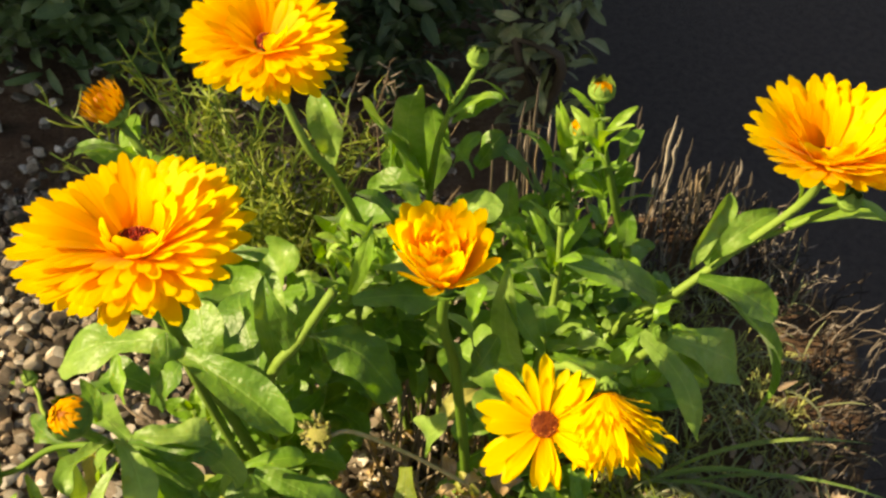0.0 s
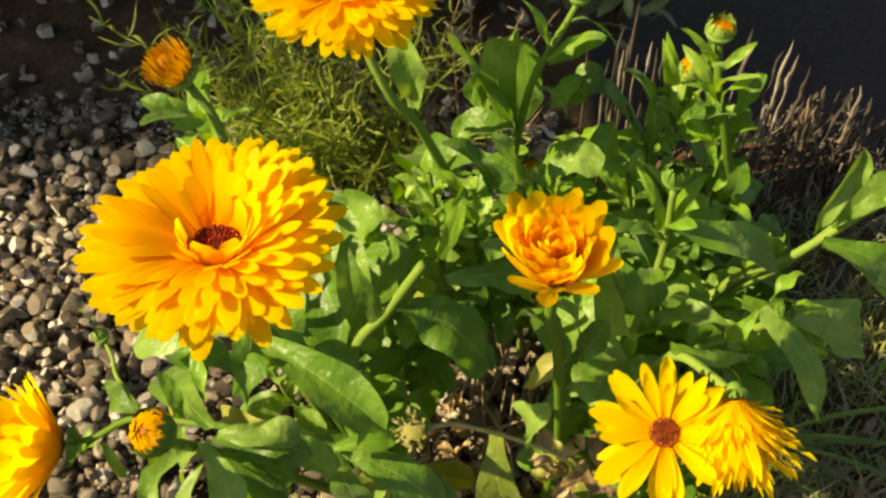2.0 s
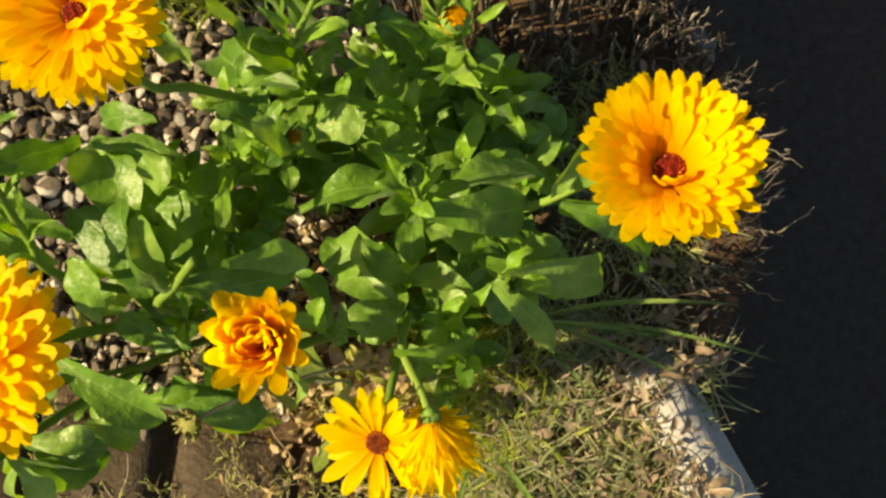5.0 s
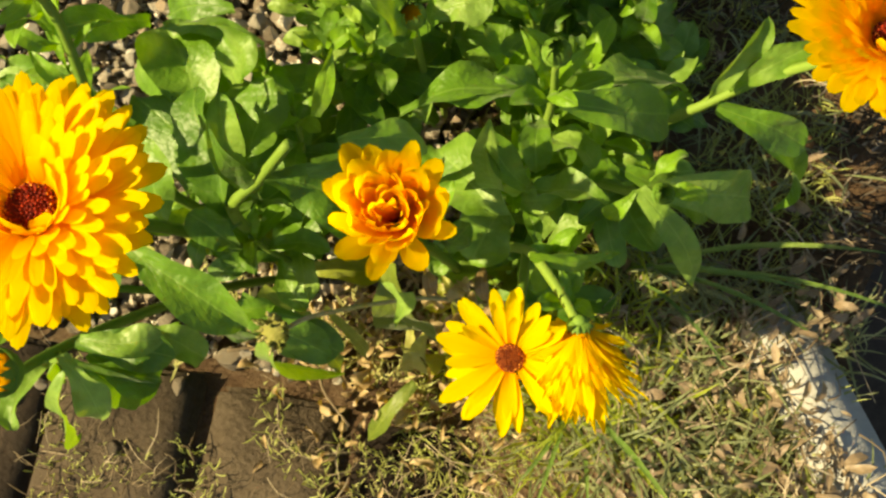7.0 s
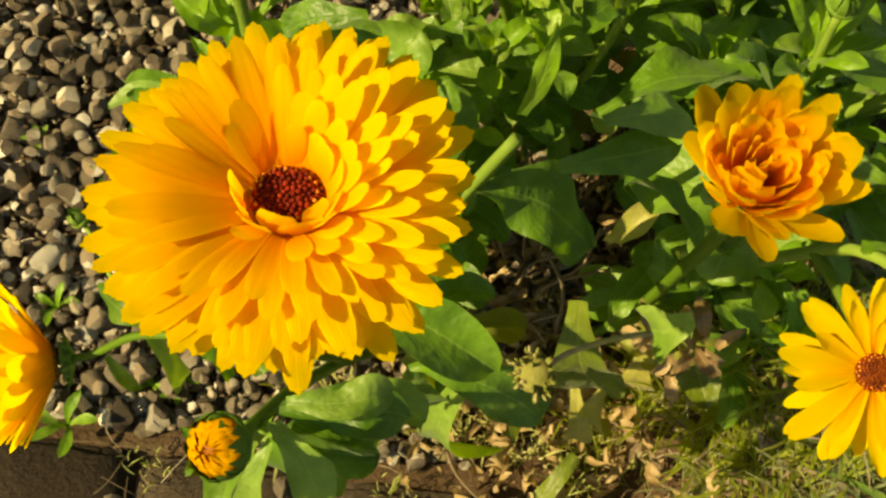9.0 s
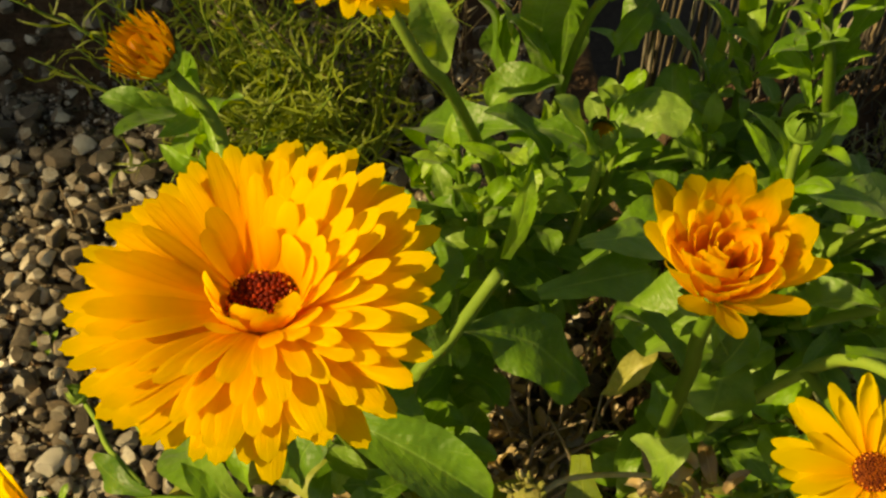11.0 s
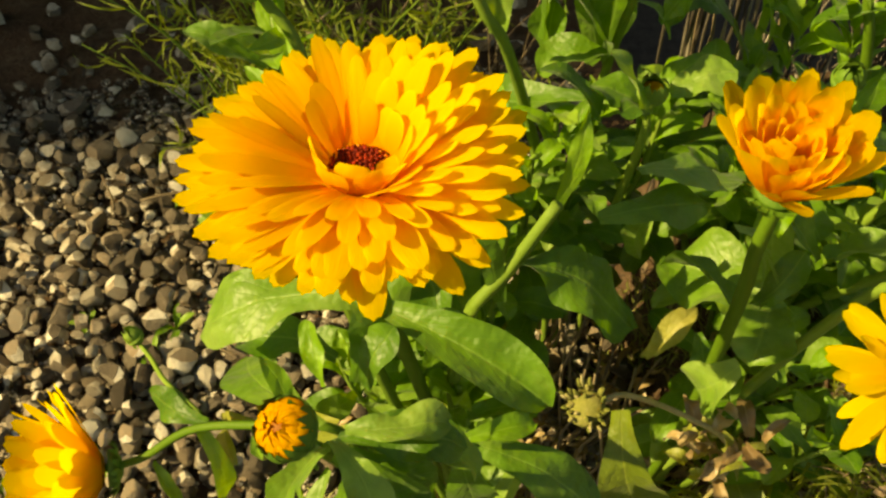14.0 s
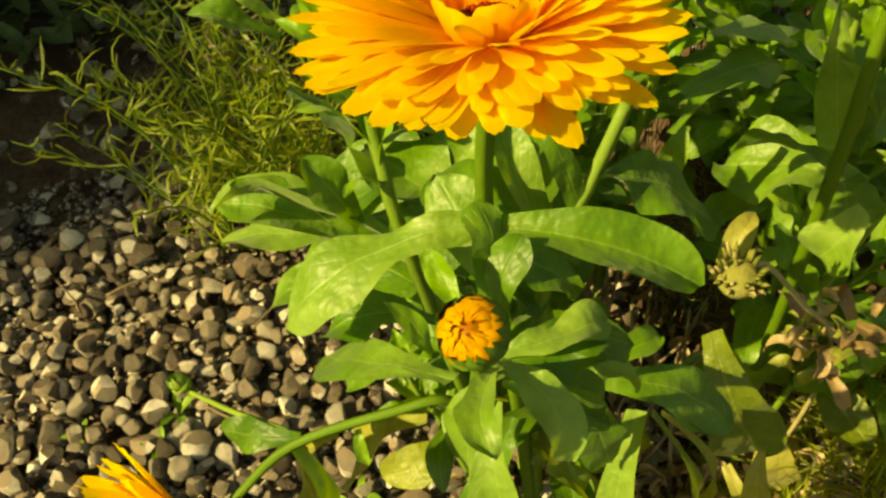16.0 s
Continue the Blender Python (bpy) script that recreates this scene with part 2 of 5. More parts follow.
def tube(bm, pts, r0, r1, sides=8, ridge=0.0, swell=None):
    rings = []
    for i, p in enumerate(pts):
        ahead = (pts[min(i + 1, len(pts) - 1)] - pts[max(i - 1, 0)]).normalized()
        side = ahead.cross(Vector((0.31, 0.2, 0.93)))
        side = side.normalized() if side.length > 1e-4 else ahead.orthogonal().normalized()
        other = ahead.cross(side)
        r = (r0 + (r1 - r0) * i / (len(pts) - 1)) * (swell[i] if swell else 1)
        ring = []
        for k in range(sides):
            a = 2 * math.pi * k / sides
            rr = r * (1 + (ridge if k % 2 else -ridge))
            ring.append(bm.verts.new(p + side * math.cos(a) * rr + other * math.sin(a) * rr))
        rings.append(ring)
    for a, b in zip(rings, rings[1:]):
        for k in range(sides):
            bm.faces.new((a[k], a[(k + 1) % sides], b[(k + 1) % sides], b[k]))
    bm.faces.new(rings[0][::-1])
    bm.faces.new(rings[-1])


def stem(plant, knots, r0=0.0026, r1=0.002, mat=STEM, label=""):
    bm = bmesh.new()
    tube(bm, curve_points(knots, 4 * len(knots) + 4), r0 * 0.8, r1 * 0.8, 10, 0.1)
    return part("stem", bm, mat, plant, label)


def sheet(bm, base, tip, width, bow, roll=0.0, shape="spoon", fold=0.18, wave=0.06, rows=11, cols=6, seed=0, facing=None):
    """A leaf blade from base to tip: arched by bow, folded along its midrib, with a wavy edge; UV across and along."""
    base, tip = Vector(base), Vector(tip)
    d = tip - base
    length = d.length
    d.normalize()
    up = Vector(facing) if facing else Vector((0, 0, 1))
    n = up - d * up.dot(d)
    if n.length < 0.25:
        n = Vector((-0.5, -0.8, 0.2)) - d * Vector((-0.5, -0.8, 0.2)).dot(d)
    n.normalize()
    n = Matrix.Rotation(radians(roll), 3, d) @ n
    side = d.cross(n).normalized()
    r = random.Random(seed)
    ph, ph2, lean, sway, hang = r.uniform(0, 6.28), r.uniform(0, 6.28), r.uniform(-0.1, 0.1), r.uniform(-0.06, 0.06), r.uniform(-0.12, 0.22)
    uv = bm.loops.layers.uv.verify()
    grid = []
    for i in range(rows + 1):
        s = i / rows
        s = s + 0.12 * math.sin(math.pi * s) * s
        if shape == "spoon":
            w = (0.26 + 0.74 * min(1, s / 0.6) ** 1.2) * max(0.0, 1 - max(0, (s - 0.55) / 0.45) ** 2.5) ** 0.6
        elif shape == "lance":
            w = (0.45 + 0.55 * math.sin(math.pi * min(1, s / 0.7) * 0.5)) * max(0.0, 1 - max(0, (s - 0.45) / 0.55) ** 1.8) ** 0.85
        else:
            w = 1.0 * (1 - s ** 3) ** 0.8
        w = max(w, 0.02) * width / 2
        mid = base + d * length * s + n * (bow * length * 4 * s * (1 - s)) + side * (lean * length * math.sin(math.pi * s))
        mid += n * (length * (sway * math.sin(s * 6.28) * s - hang * max(0.0, s - 0.7) ** 2 * 4))
        tilt = bow * 4 * (1 - 2 * s)
        local_n = (n - d * tilt).normalized()
        row = []
        for k in range(cols + 1):
            u = k / cols * 2 - 1
            lift = fold * abs(u) ** 1.3 * w + wave * width * u * abs(u) * math.sin(s * 9 + ph) * 0.5 + wave * width * abs(u) * math.sin(s * 13 + ph2 + u) * 0.35
            lift += 0.03 * width * min(1.0, 3 * s) * math.sin(s * 19 + ph) * math.sin(u * 4.6 + ph2)
            edge = 1 + 0.035 * math.sin(s * 15 + ph * u) * abs(u)
            row.append((bm.verts.new(mid + side * (u * w * edge) + local_n * lift), k / cols, s))
        grid.append(row)
    for a, b in zip(grid, grid[1:]):
        for k in range(cols):
            f = bm.faces.new((a[k][0], a[k + 1][0], b[k + 1][0], b[k][0]))
            for loop, c in zip(f.loops, (a[k], a[k + 1], b[k + 1], b[k])):
                loop[uv].uv = c[1:]


leaf_count = 0


def leaf(plant, base, tip, width, bow=0.1, mat=None, roll=None, shape=None, fold=None):
    global leaf_count
    leaf_count += 1
    r = random.Random(leaf_count)
    length = (Vector(tip) - Vector(base)).length
    shape = shape or ("lance" if length > 4.6 * width or width < 0.0055 else "spoon")
    bm = bmesh.new()
    sheet(bm, base, tip, width * 1.2, bow, r.uniform(-40, 40) if roll is None else roll, shape, r.uniform(-0.2, 0.65) if fold is None else fold, r.uniform(0.08, 0.25), 16, 6, seed=leaf_count)
    label = {"yellowing leaf": "yellowing withered leaf", "dead leaf": "brown dead curled leaf", "fading leaf": "dull olive fading leaf"}.get(mat.name if mat else "", "")
    return part("leaf", bm, mat or (YOUNG if width < 0.007 else GREEN), plant, label)


def petal_mesh(kind, mat, seed):
    """A strap petal one unit long along x, its upper face to +z, three teeth at the tip."""
    r = random.Random(seed)
    bm = bmesh.new()
    uv = bm.loops.layers.uv.verify()
    rows, cols = 8, 6
    bend, cup, twist = r.uniform(-0.14, 0.1), r.uniform(0.0, 0.2), r.uniform(-0.15, 0.15)
    if kind == "curl":
        bend, cup = r.uniform(0.1, 0.4), r.uniform(0.3, 0.6)
    if kind in ("smooth", "fine"):
        bend, cup, twist = r.uniform(-0.1, 0.02), r.uniform(0.0, 0.12), r.uniform(-0.1, 0.1)
    if kind == "broad":
        bend, cup, twist = r.uniform(-0.22, 0.25), r.uniform(0.05, 0.4), r.uniform(-0.4, 0.4)
    if kind == "petal":
        bend, cup, twist = r.uniform(-0.05, 0.2), r.uniform(0.15, 0.4), r.uniform(-0.3, 0.3)
    if kind == "rose":
        bend, cup = r.uniform(0.08, 0.4), r.uniform(0.3, 0.7)
    if kind == "thin":
        bend, cup, twist = r.uniform(-0.35, 0.1), r.uniform(0.1, 0.6), r.uniform(-0.6, 0.6)
    half = {"thin": 0.07, "broad": 0.13, "wide": 0.14, "smooth": 0.102, "rose": 0.17, "fine": 0.1, "petal": 0.15}.get(kind, 0.112)
    narrow, teeth = {"broad": (0.4, 0.006), "petal": (0.32, 0.009), "rose": (0.3, 0.008), "thin": (0.6, 0.004)}.get(kind, (0.3, 0.01))
    grid = []
    for i in range(rows + 1):
        s = i / rows
        w = half * (0.38 + 0.62 * math.sin(min(1.0, s / 0.75) * math.pi / 2)) * (1 - narrow * max(0, (s - 0.6) / 0.4) ** 2.4)
        row = []
        for k in range(cols + 1):
            u = k / cols * 2 - 1
            x = s + (teeth * math.cos(u * 8.6) - (0.04 + 0.14 * narrow) * abs(u) ** 2.2) * (s ** 6)
            z = bend * s * s + cup * half * (u * u - 0.3) * (1 - 0.4 * s) + 0.010 * math.sin(u * 9) + twist * u * half * s
            row.append((bm.verts.new((x, u * w, z)), k / cols, s))
        grid.append(row)
    for a, b in zip(grid, grid[1:]):
        for k in range(cols):
            f = bm.faces.new((a[k][0], a[k + 1][0], b[k + 1][0], b[k][0]))
            for loop, c in zip(f.loops, (a[k], a[k + 1], b[k + 1], b[k])):
                loop[uv].uv = c[1:]
    return mesh_of("petal", bm, mat)


PETALS = {(m.name, kind): [petal_mesh(kind, m, 11 * j + len(kind)) for j in range(5)] for m in (ORANGE, AMBER, GOLD) for kind in ("curl", "thin", "broad", "wide", "smooth", "rose", "fine", "petal")}


def facing_pose(at, normal, spin=0.0):
    q = Vector(normal).normalized().to_track_quat("Z", "Y").to_matrix().to_4x4()
    return Matrix.Translation(at) @ q @ Matrix.Rotation(spin, 4, "Z")


def dome(bm, radius, height, z0=0.0, rings=5, sides=16):
    """A closed low dome, its rim at z0."""
    last = None
    for i in range(rings):
        a = i / rings * math.pi / 2
        ring = [bm.verts.new((radius * math.cos(a) * math.cos(2 * math.pi * k / sides), radius * math.cos(a) * math.sin(2 * math.pi * k / sides), z0 + height * math.sin(a))) for k in range(sides)]
        if last:
            for k in range(sides):
                bm.faces.new((last[k], last[(k + 1) % sides], ring[(k + 1) % sides], ring[k]))
        else:
            bm.faces.new(ring[::-1])
        last = ring
    top = bm.verts.new((0, 0, z0 + height))
    for k in range(sides):
        bm.faces.new((last[k], last[(k + 1) % sides], top))


def florets(bm, radius, height, n, size, inner=0.0, seed=1):
    """Many tiny bumps on a dome, set in a sunflower spiral."""
    r = random.Random(seed)
    for i in range(n):
        f = math.sqrt(inner ** 2 + (1 - inner ** 2) * (i + 0.5) / n)
        a = i * 2.39996
        x, y = f * radius * math.cos(a), f * radius * math.sin(a)
        z = height * math.sqrt(max(0.0, 1 - f * f))
        s = size * r.uniform(0.7, 1.3)
        vs = bmesh.ops.create_icosphere(bm, subdivisions=1, radius=s)["verts"]
        for v in vs:
            v.co = Vector((v.co.x, v.co.y, v.co.z * 1.7)) + Vector((x, y, z))


def bract_ring(bm, n, radius, length, width, flare, z0, seed=3):
    r = random.Random(seed)
    for i in range(n):
        a = 2 * math.pi * i / n + r.uniform(-0.08, 0.08)
        out = Vector((math.cos(a), math.sin(a), 0))
        base = out * radius * 0.45 + Vector((0, 0, z0))
        tip = out * (radius + flare) + Vector((0, 0, z0 + length * r.uniform(0.85, 1.1)))
        sheet(bm, base, tip, width, 0.2, 0, "lance", -0.2, 0.02, 5, 2, i, out)


def flower_head(plant, at, normal, radius, rings, mat, label, disc="dark", disc_r=0.16, seed=1, spin=0.0, sag=None, lip=None, cup=1.0):
    """rings: count, length, rise in degrees, kind, start radius; lengths in units of the head's radius. lip: short petals that curl up round part of the disc: from, to, count, length, rise."""
    r = random.Random(seed)
    pose_w = facing_pose(at, normal, spin)
    bm = bmesh.new()
    dome(bm, radius * 0.2 * cup, -radius * 0.16, -0.001)
    bract_ring(bm, 18, radius * 0.24 * cup, radius * 0.1, radius * 0.085 * cup, radius * 0.06 * cup, -radius * 0.14)
    head = part("flower_head", bm, CALYX, plant, label, at=Matrix.Translation(-plant.matrix_basis.translation) @ pose_w)
    for count, length, rise, kind, start in rings:
        off = r.uniform(0, 6.28)
        for i in range(count):
            a = off + 2 * math.pi * (i + r.uniform(-0.28, 0.28)) / count
            le = radius * length * r.uniform(0.88, 1.06)
            calm = {"smooth": 0.45, "fine": 0.45, "petal": 0.6, "rose": 0.8, "wide": 0.5}.get(kind, 1.0)
            lift = rise + r.uniform(-8, 8) * calm
            if kind == "broad":
                le *= r.uniform(0.82, 1.08)
                lift += r.uniform(-6, 8)
            if kind == "thin":
                le *= r.uniform(0.75, 1.1)
                lift += r.uniform(-10, 10)
            if sag:
                if length < 0.75 and r.random() > 0.12 + 0.88 * step(-0.45, 0.45, math.cos(a - radians(205))):
                    continue
                lift -= sag[1] * (1.0 if length < 0.82 else 0.65) * max(0.0, math.cos(a - sag[0])) ** 0.8
            ob = new("petal", r.choice(PETALS[(mat.name, kind)]))
            ob.parent = head
            ob.matrix_basis = (Matrix.Rotation(a, 4, "Z") @ Matrix.Translation((radius * start, 0, radius * 0.01 * r.random()))
                               @ Matrix.Rotation(-radians(lift), 4, "Y") @ Matrix.Rotation(radians(r.uniform(-14, 14) * calm), 4, "X")
                               @ Matrix.Diagonal((le, le * r.uniform(0.85, 1.15) if length > 0.6 else radius * r.uniform(0.62, 0.85), le, 1)))
    if lip:
        for i in range(lip[2]):
            a = radians(lip[0] + (lip[1] - lip[0]) * (i + r.uniform(0.2, 0.8)) / lip[2])
            le = radius * lip[3] * r.uniform(0.85, 1.15)
            ob = new("petal", r.choice(PETALS[(mat.name, "curl")]))
            ob.parent = head
            ob.matrix_basis = (Matrix.Rotation(a, 4, "Z") @ Matrix.Translation((radius * (disc_r + 0.015), 0, 0)) @ Matrix.Rotation(-radians(lip[4] + r.uniform(-8, 8)), 4, "Y")
                               @ Matrix.Rotation(radians(r.uniform(-10, 10)), 4, "X") @ Matrix.Diagonal((le, radius * r.uniform(0.75, 0.95), le, 1)))
    bm = bmesh.new()
    dome(bm, radius * disc_r, radius * disc_r * 0.35)
    florets(bm, radius * disc_r * 0.97, radius * disc_r * 0.35, 110, radius * 0.016, seed=seed)
    here = Matrix.Translation((0, 0, radius * 0.02))
    part("disc", bm, DISC if disc == "dark" else BROWN_DISC, head, "dark red-brown disc" if disc == "dark" else "orange-brown disc", at=here)
    bm = bmesh.new()
    florets(bm, radius * disc_r, radius * disc_r * 0.42, 40, radius * 0.012, 0.75, seed)
    part("pollen_ring", bm, POLLEN, head, "ring of tiny orange open florets", at=here)
    return head


def bud(plant, at, axis, radius, show=0.6, taper=0.45, mat=AMBER, label="closed orange bud in green bracts", seed=1):
    """A bud: a cup of green bracts round a bundle of closed petals that stands out by show."""
    r = random.Random(seed)
    bm = bmesh.new()
    dome(bm, radius * 0.86, -radius * 0.8, 0.0, 5, 14)
    bract_ring(bm, 18, radius, radius * (1.75 - 0.6 * show - 0.3 * step(0.4, 0.7, show)), radius * 0.5, -radius * (0.6 - 0.5 * min(1, show)), -radius * 0.75, seed)
    body = part("bud", bm, CALYX, plant, label, at=Matrix.Translation(-plant.matrix_basis.translation) @ facing_pose(at, axis))
    if show <= 0:
        return body
    bm = bmesh.new()
    dome(bm, radius * 0.7, radius * (0.25 + 0.7 * show), -radius * 0.2, 5, 14)
    for ring, (n, rad, hgt) in enumerate(((26, 0.95, 0.75), (19, 0.7, 0.95), (11, 0.36, 1.03))):
        for i in range(n):
            a = 2 * math.pi * (i + r.uniform(-0.2, 0.2)) / n + ring
            out = Vector((math.cos(a), math.sin(a), 0))
            sheet(bm, out * radius * rad * 0.8 + Vector((0, 0, -radius * 0.3)), out * radius * rad * taper + Vector((0, 0, radius * show * hgt * r.uniform(0.92, 1.08))), radius * (0.36 if taper < 0.8 else 0.27), 0.26 if taper < 0.8 else 0.07, 0, "strap", -0.25, 0.0, 6, 2, i, out)
    part("closed_petals", bm, mat, body, "tightly furled orange petals", at=Matrix.Identity(4))
    return body


# ---- the large structure ----
EDGE = ((-2.0, 0.33), (0.0, 0.27), (0.15, 0.213), (0.2, 0.196), (0.235, 0.2), (0.28, 0.222), (0.35, 0.226), (0.38, 0.205), (0.45, 0.155), (0.48, 0.1), (0.53, 0.06), (0.9, 0.055), (4.0, 0.04))


def edge_x(y):
    for (y0, x0), (y1, x1) in zip(EDGE, EDGE[1:]):
        if y <= y1:
            return x0 + (x1 - x0) * (y - y0) / (y1 - y0)
    return EDGE[-1][1]


def land(x, y):
    """Height of the bed: level on the gravel side, a low bank on the side of the kerb."""
    bank = 0.125 * step(0.02, 0.105, x) * (1 - step(0.42, 0.49, y)) * step(-0.2, 0.1, y)
    bank += 0.0185 * (1 - step(0.19, 0.235, y + (x + 0.11) * 0.145)) * (1 - step(0.02, 0.06, x))
    return bank + 0.004 * noise.noise((x * 22, y * 22, 1.3)) + 0.002 * noise.noise((x * 90, y * 90, 4.1))


LOW = -0.42
bm = bmesh.new()
span = [-400, -60, -12, -4, -1.5, -0.5, 0.5, 1.5, 4, 12, 60, 400]
rows = [[bm.verts.new((x, y, LOW + (0.004 * noise.noise((x * 3, y * 3, 0)) if abs(x) < 3 and abs(y) < 3 else 0))) for x in span] for y in span]
for a, b in zip(rows, rows[1:]):
    for k in range(len(span) - 1):
        bm.faces.new((a[k], a[k + 1], b[k + 1], b[k]))
tagged(new("road", mesh_of("road", bm, TARMAC)), "dark smooth tarmac lying in shade below the bed", "road", kind="structure")

bm = bmesh.new()
ys = [-2, -1, -0.4] + [-0.2 + 0.0125 * i for i in range(90)] + [0.98, 1.15, 1.4, 2, 3, 4]
us = [0, 0.5, 0.7, 0.8] + [0.8 + 0.2 * (i + 1) / 56 for i in range(56)]
top = []
for y in ys:
    e = edge_x(y)
    top.append([bm.verts.new((-3 + u * (e + 3), y, land(-3 + u * (e + 3), y))) for u in us])
for a, b in zip(top, top[1:]):
    for k in range(len(us) - 1):
        bm.faces.new((a[k], a[k + 1], b[k + 1], b[k]))
outline = [r[-1] for r in top] + top[-1][-2::-1] + [r[0] for r in top[-2::-1]] + top[0][1:-1]
foot = [bm.verts.new((v.co.x, v.co.y, LOW - 0.05)) for v in outline]
for i in range(len(outline)):
    j = (i + 1) % len(outline)
    bm.faces.new((outline[i], foot[i], foot[j], outline[j]))
bed = tagged(new("ground", mesh_of("ground", bm, SOIL)), "dark crumbly soil of a raised garden bed", "ground", kind="structure")

# tall unseen wall added some way off; it shades the back of the bed
bm = bmesh.new()
bmesh.ops.create_cube(bm, size=1)
for v in bm.verts:
    v.co = Vector((-8.1 + v.co.x * 0.2, 5.325 + v.co.y * 12.0, 4.0 + v.co.z * 8.4))
bmesh.ops.bevel(bm, geom=bm.edges[:], offset=0.01, segments=2, affect="EDGES")
tagged(new("wall_west", mesh_of("wall_west", bm, PLASTER, False)), "plain brown brick wall, added unseen beyond the gravel to cast shade", "wall", kind="structure")


def worn_block(size, seed, rough=0.004, cuts=4, bevel=0.006):
    """A block with rounded, chipped edges; its middle at the origin."""
    bm = bmesh.new()
    bmesh.ops.create_cube(bm, size=1)
    for v in bm.verts:
        v.co = Vector((v.co.x * size[0], v.co.y * size[1], v.co.z * size[2]))
    bmesh.ops.bevel(bm, geom=bm.edges[:], offset=bevel, segments=2, affect="EDGES")
    bmesh.ops.subdivide_edges(bm, edges=[e for e in bm.edges if e.calc_length() > 0.03], cuts=cuts, use_grid_fill=True)
    for v in bm.verts:
        v.co += v.co.normalized() * rough * noise.noise(v.co * 40 + Vector((seed * 7.1, 0, 0))) + Vector((0, 0, 0.5 * rough * noise.noise(v.co * 130 + Vector((0, seed, 0)))))
    return bm


kerb = thing("kerb", (0.19, 0.1, 0.0), "pale grey rough kerb stones half buried in dry litter", "kerb", kind="structure")
for at, size, turn, seed in (((0.206, 0.141, 0.064), (0.032, 0.2, 0.15), 27, 1), ((0.235, -0.075, 0.065), (0.066, 0.21, 0.15), 16, 2), ((0.178, 0.325, 0.042), (0.045, 0.17, 0.14), -6, 3)):
    part("kerb_stone", worn_block(size, seed, 0.0018), STONE, kerb, at=Matrix.Translation(-kerb.matrix_basis.translation) @ pose(*at, 0, 0, turn))

edging = thing("brick_edging", (-0.2, 0.08, 0.0), "row of weathered brown bricks set in earth as edging", "brick edging", kind="structure")
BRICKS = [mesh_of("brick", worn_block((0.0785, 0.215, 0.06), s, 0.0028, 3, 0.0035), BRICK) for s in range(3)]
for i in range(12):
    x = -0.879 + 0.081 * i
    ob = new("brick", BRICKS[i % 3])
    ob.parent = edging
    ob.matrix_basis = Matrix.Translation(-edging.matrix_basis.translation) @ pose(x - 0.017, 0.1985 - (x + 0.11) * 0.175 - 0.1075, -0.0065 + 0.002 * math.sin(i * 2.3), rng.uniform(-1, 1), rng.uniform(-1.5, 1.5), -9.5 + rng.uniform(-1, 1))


# ---- the marigolds ----
def root(x, y):
    return (x, y, land(x, y) - 0.004)


left = thing("marigold_plant", root(-0.06, 0.262), "marigold plant with double orange flowers and broad leaves beside gravel", "marigold", "marigolds in the bed")
back = thing("marigold_plant", root(0.0, 0.365), "marigold plant with a double orange flower and broad green leaves", "marigold", "marigolds in the bed")
right = thing("marigold_plant", root(0.07, 0.315), "pot marigold with buds and a double orange flower over dry litter", "marigold", "marigolds in the bed")
front = thing("marigold_plant", root(0.02, 0.262), "pot marigold with yellow single and half-open orange flowers above dead leaves", "marigold", "marigolds in the bed")

DOUBLE = ((32, 0.88, 3, "smooth", 0.16), (33, 0.89, 8, "smooth", 0.16), (32, 0.88, 13, "smooth", 0.17), (31, 0.85, 18, "smooth", 0.17), (25, 0.75, 25, "smooth", 0.18), (23, 0.64, 34, "smooth", 0.19), (18, 0.5, 48, "smooth", 0.2), (14, 0.36, 60, "smooth", 0.21))
# big double flower
flower_head(left, (-0.0815, 0.2165, 0.325), (0.06, 0.14, 1), 0.0347, DOUBLE, ORANGE, "large double orange flower head", disc_r=0.2, seed=3, sag=(radians(238), -22), lip=(20, 160, 10, 0.27, 70))
# flower at the back
flower_head(back, (-0.0605, 0.342, 0.307), (0.13, -0.12, 0.98), 0.0328, ((36, 0.87, 6, "fine", 0.15), (37, 0.87, 12, "fine", 0.15), (36, 0.83, 19, "fine", 0.15), (32, 0.73, 28, "fine", 0.15), (22, 0.5, 44, "fine", 0.14)), ORANGE, "double orange flower head", disc_r=0.13, seed=5, lip=(235, 320, 3, 0.34, 70))
# flower over the kerb
flower_head(right, (0.15, 0.2805, 0.307), (-0.02, 0.1, 1), 0.0322, ((32, 0.87, 23, "fine", 0.15), (34, 0.9, 31, "fine", 0.15), (33, 0.88, 40, "fine", 0.15), (28, 0.78, 49, "fine", 0.16), (20, 0.6, 55, "fine", 0.18), (14, 0.42, 60, "smooth", 0.19)), ORANGE, "double orange flower head", seed=8, disc_r=0.17, lip=(40, 140, 5, 0.34, 72))
# half-open flower
flower_head(front, (0.0128, 0.2225, 0.305), (0.0, -0.03, 1), 0.0275, ((11, 0.9, 54, "petal", 0.17), (11, 0.88, 60, "petal", 0.16), (11, 0.84, 64, "petal", 0.14), (10, 0.79, 65, "petal", 0.12), (9, 0.75, 67, "petal", 0.1), (8, 0.72, 70, "petal", 0.07), (6, 0.7, 75, "petal", 0.04), (4, 0.68, 82, "petal", 0.02)), AMBER, "half-open orange flower head", "brown", 0.05, seed=14)
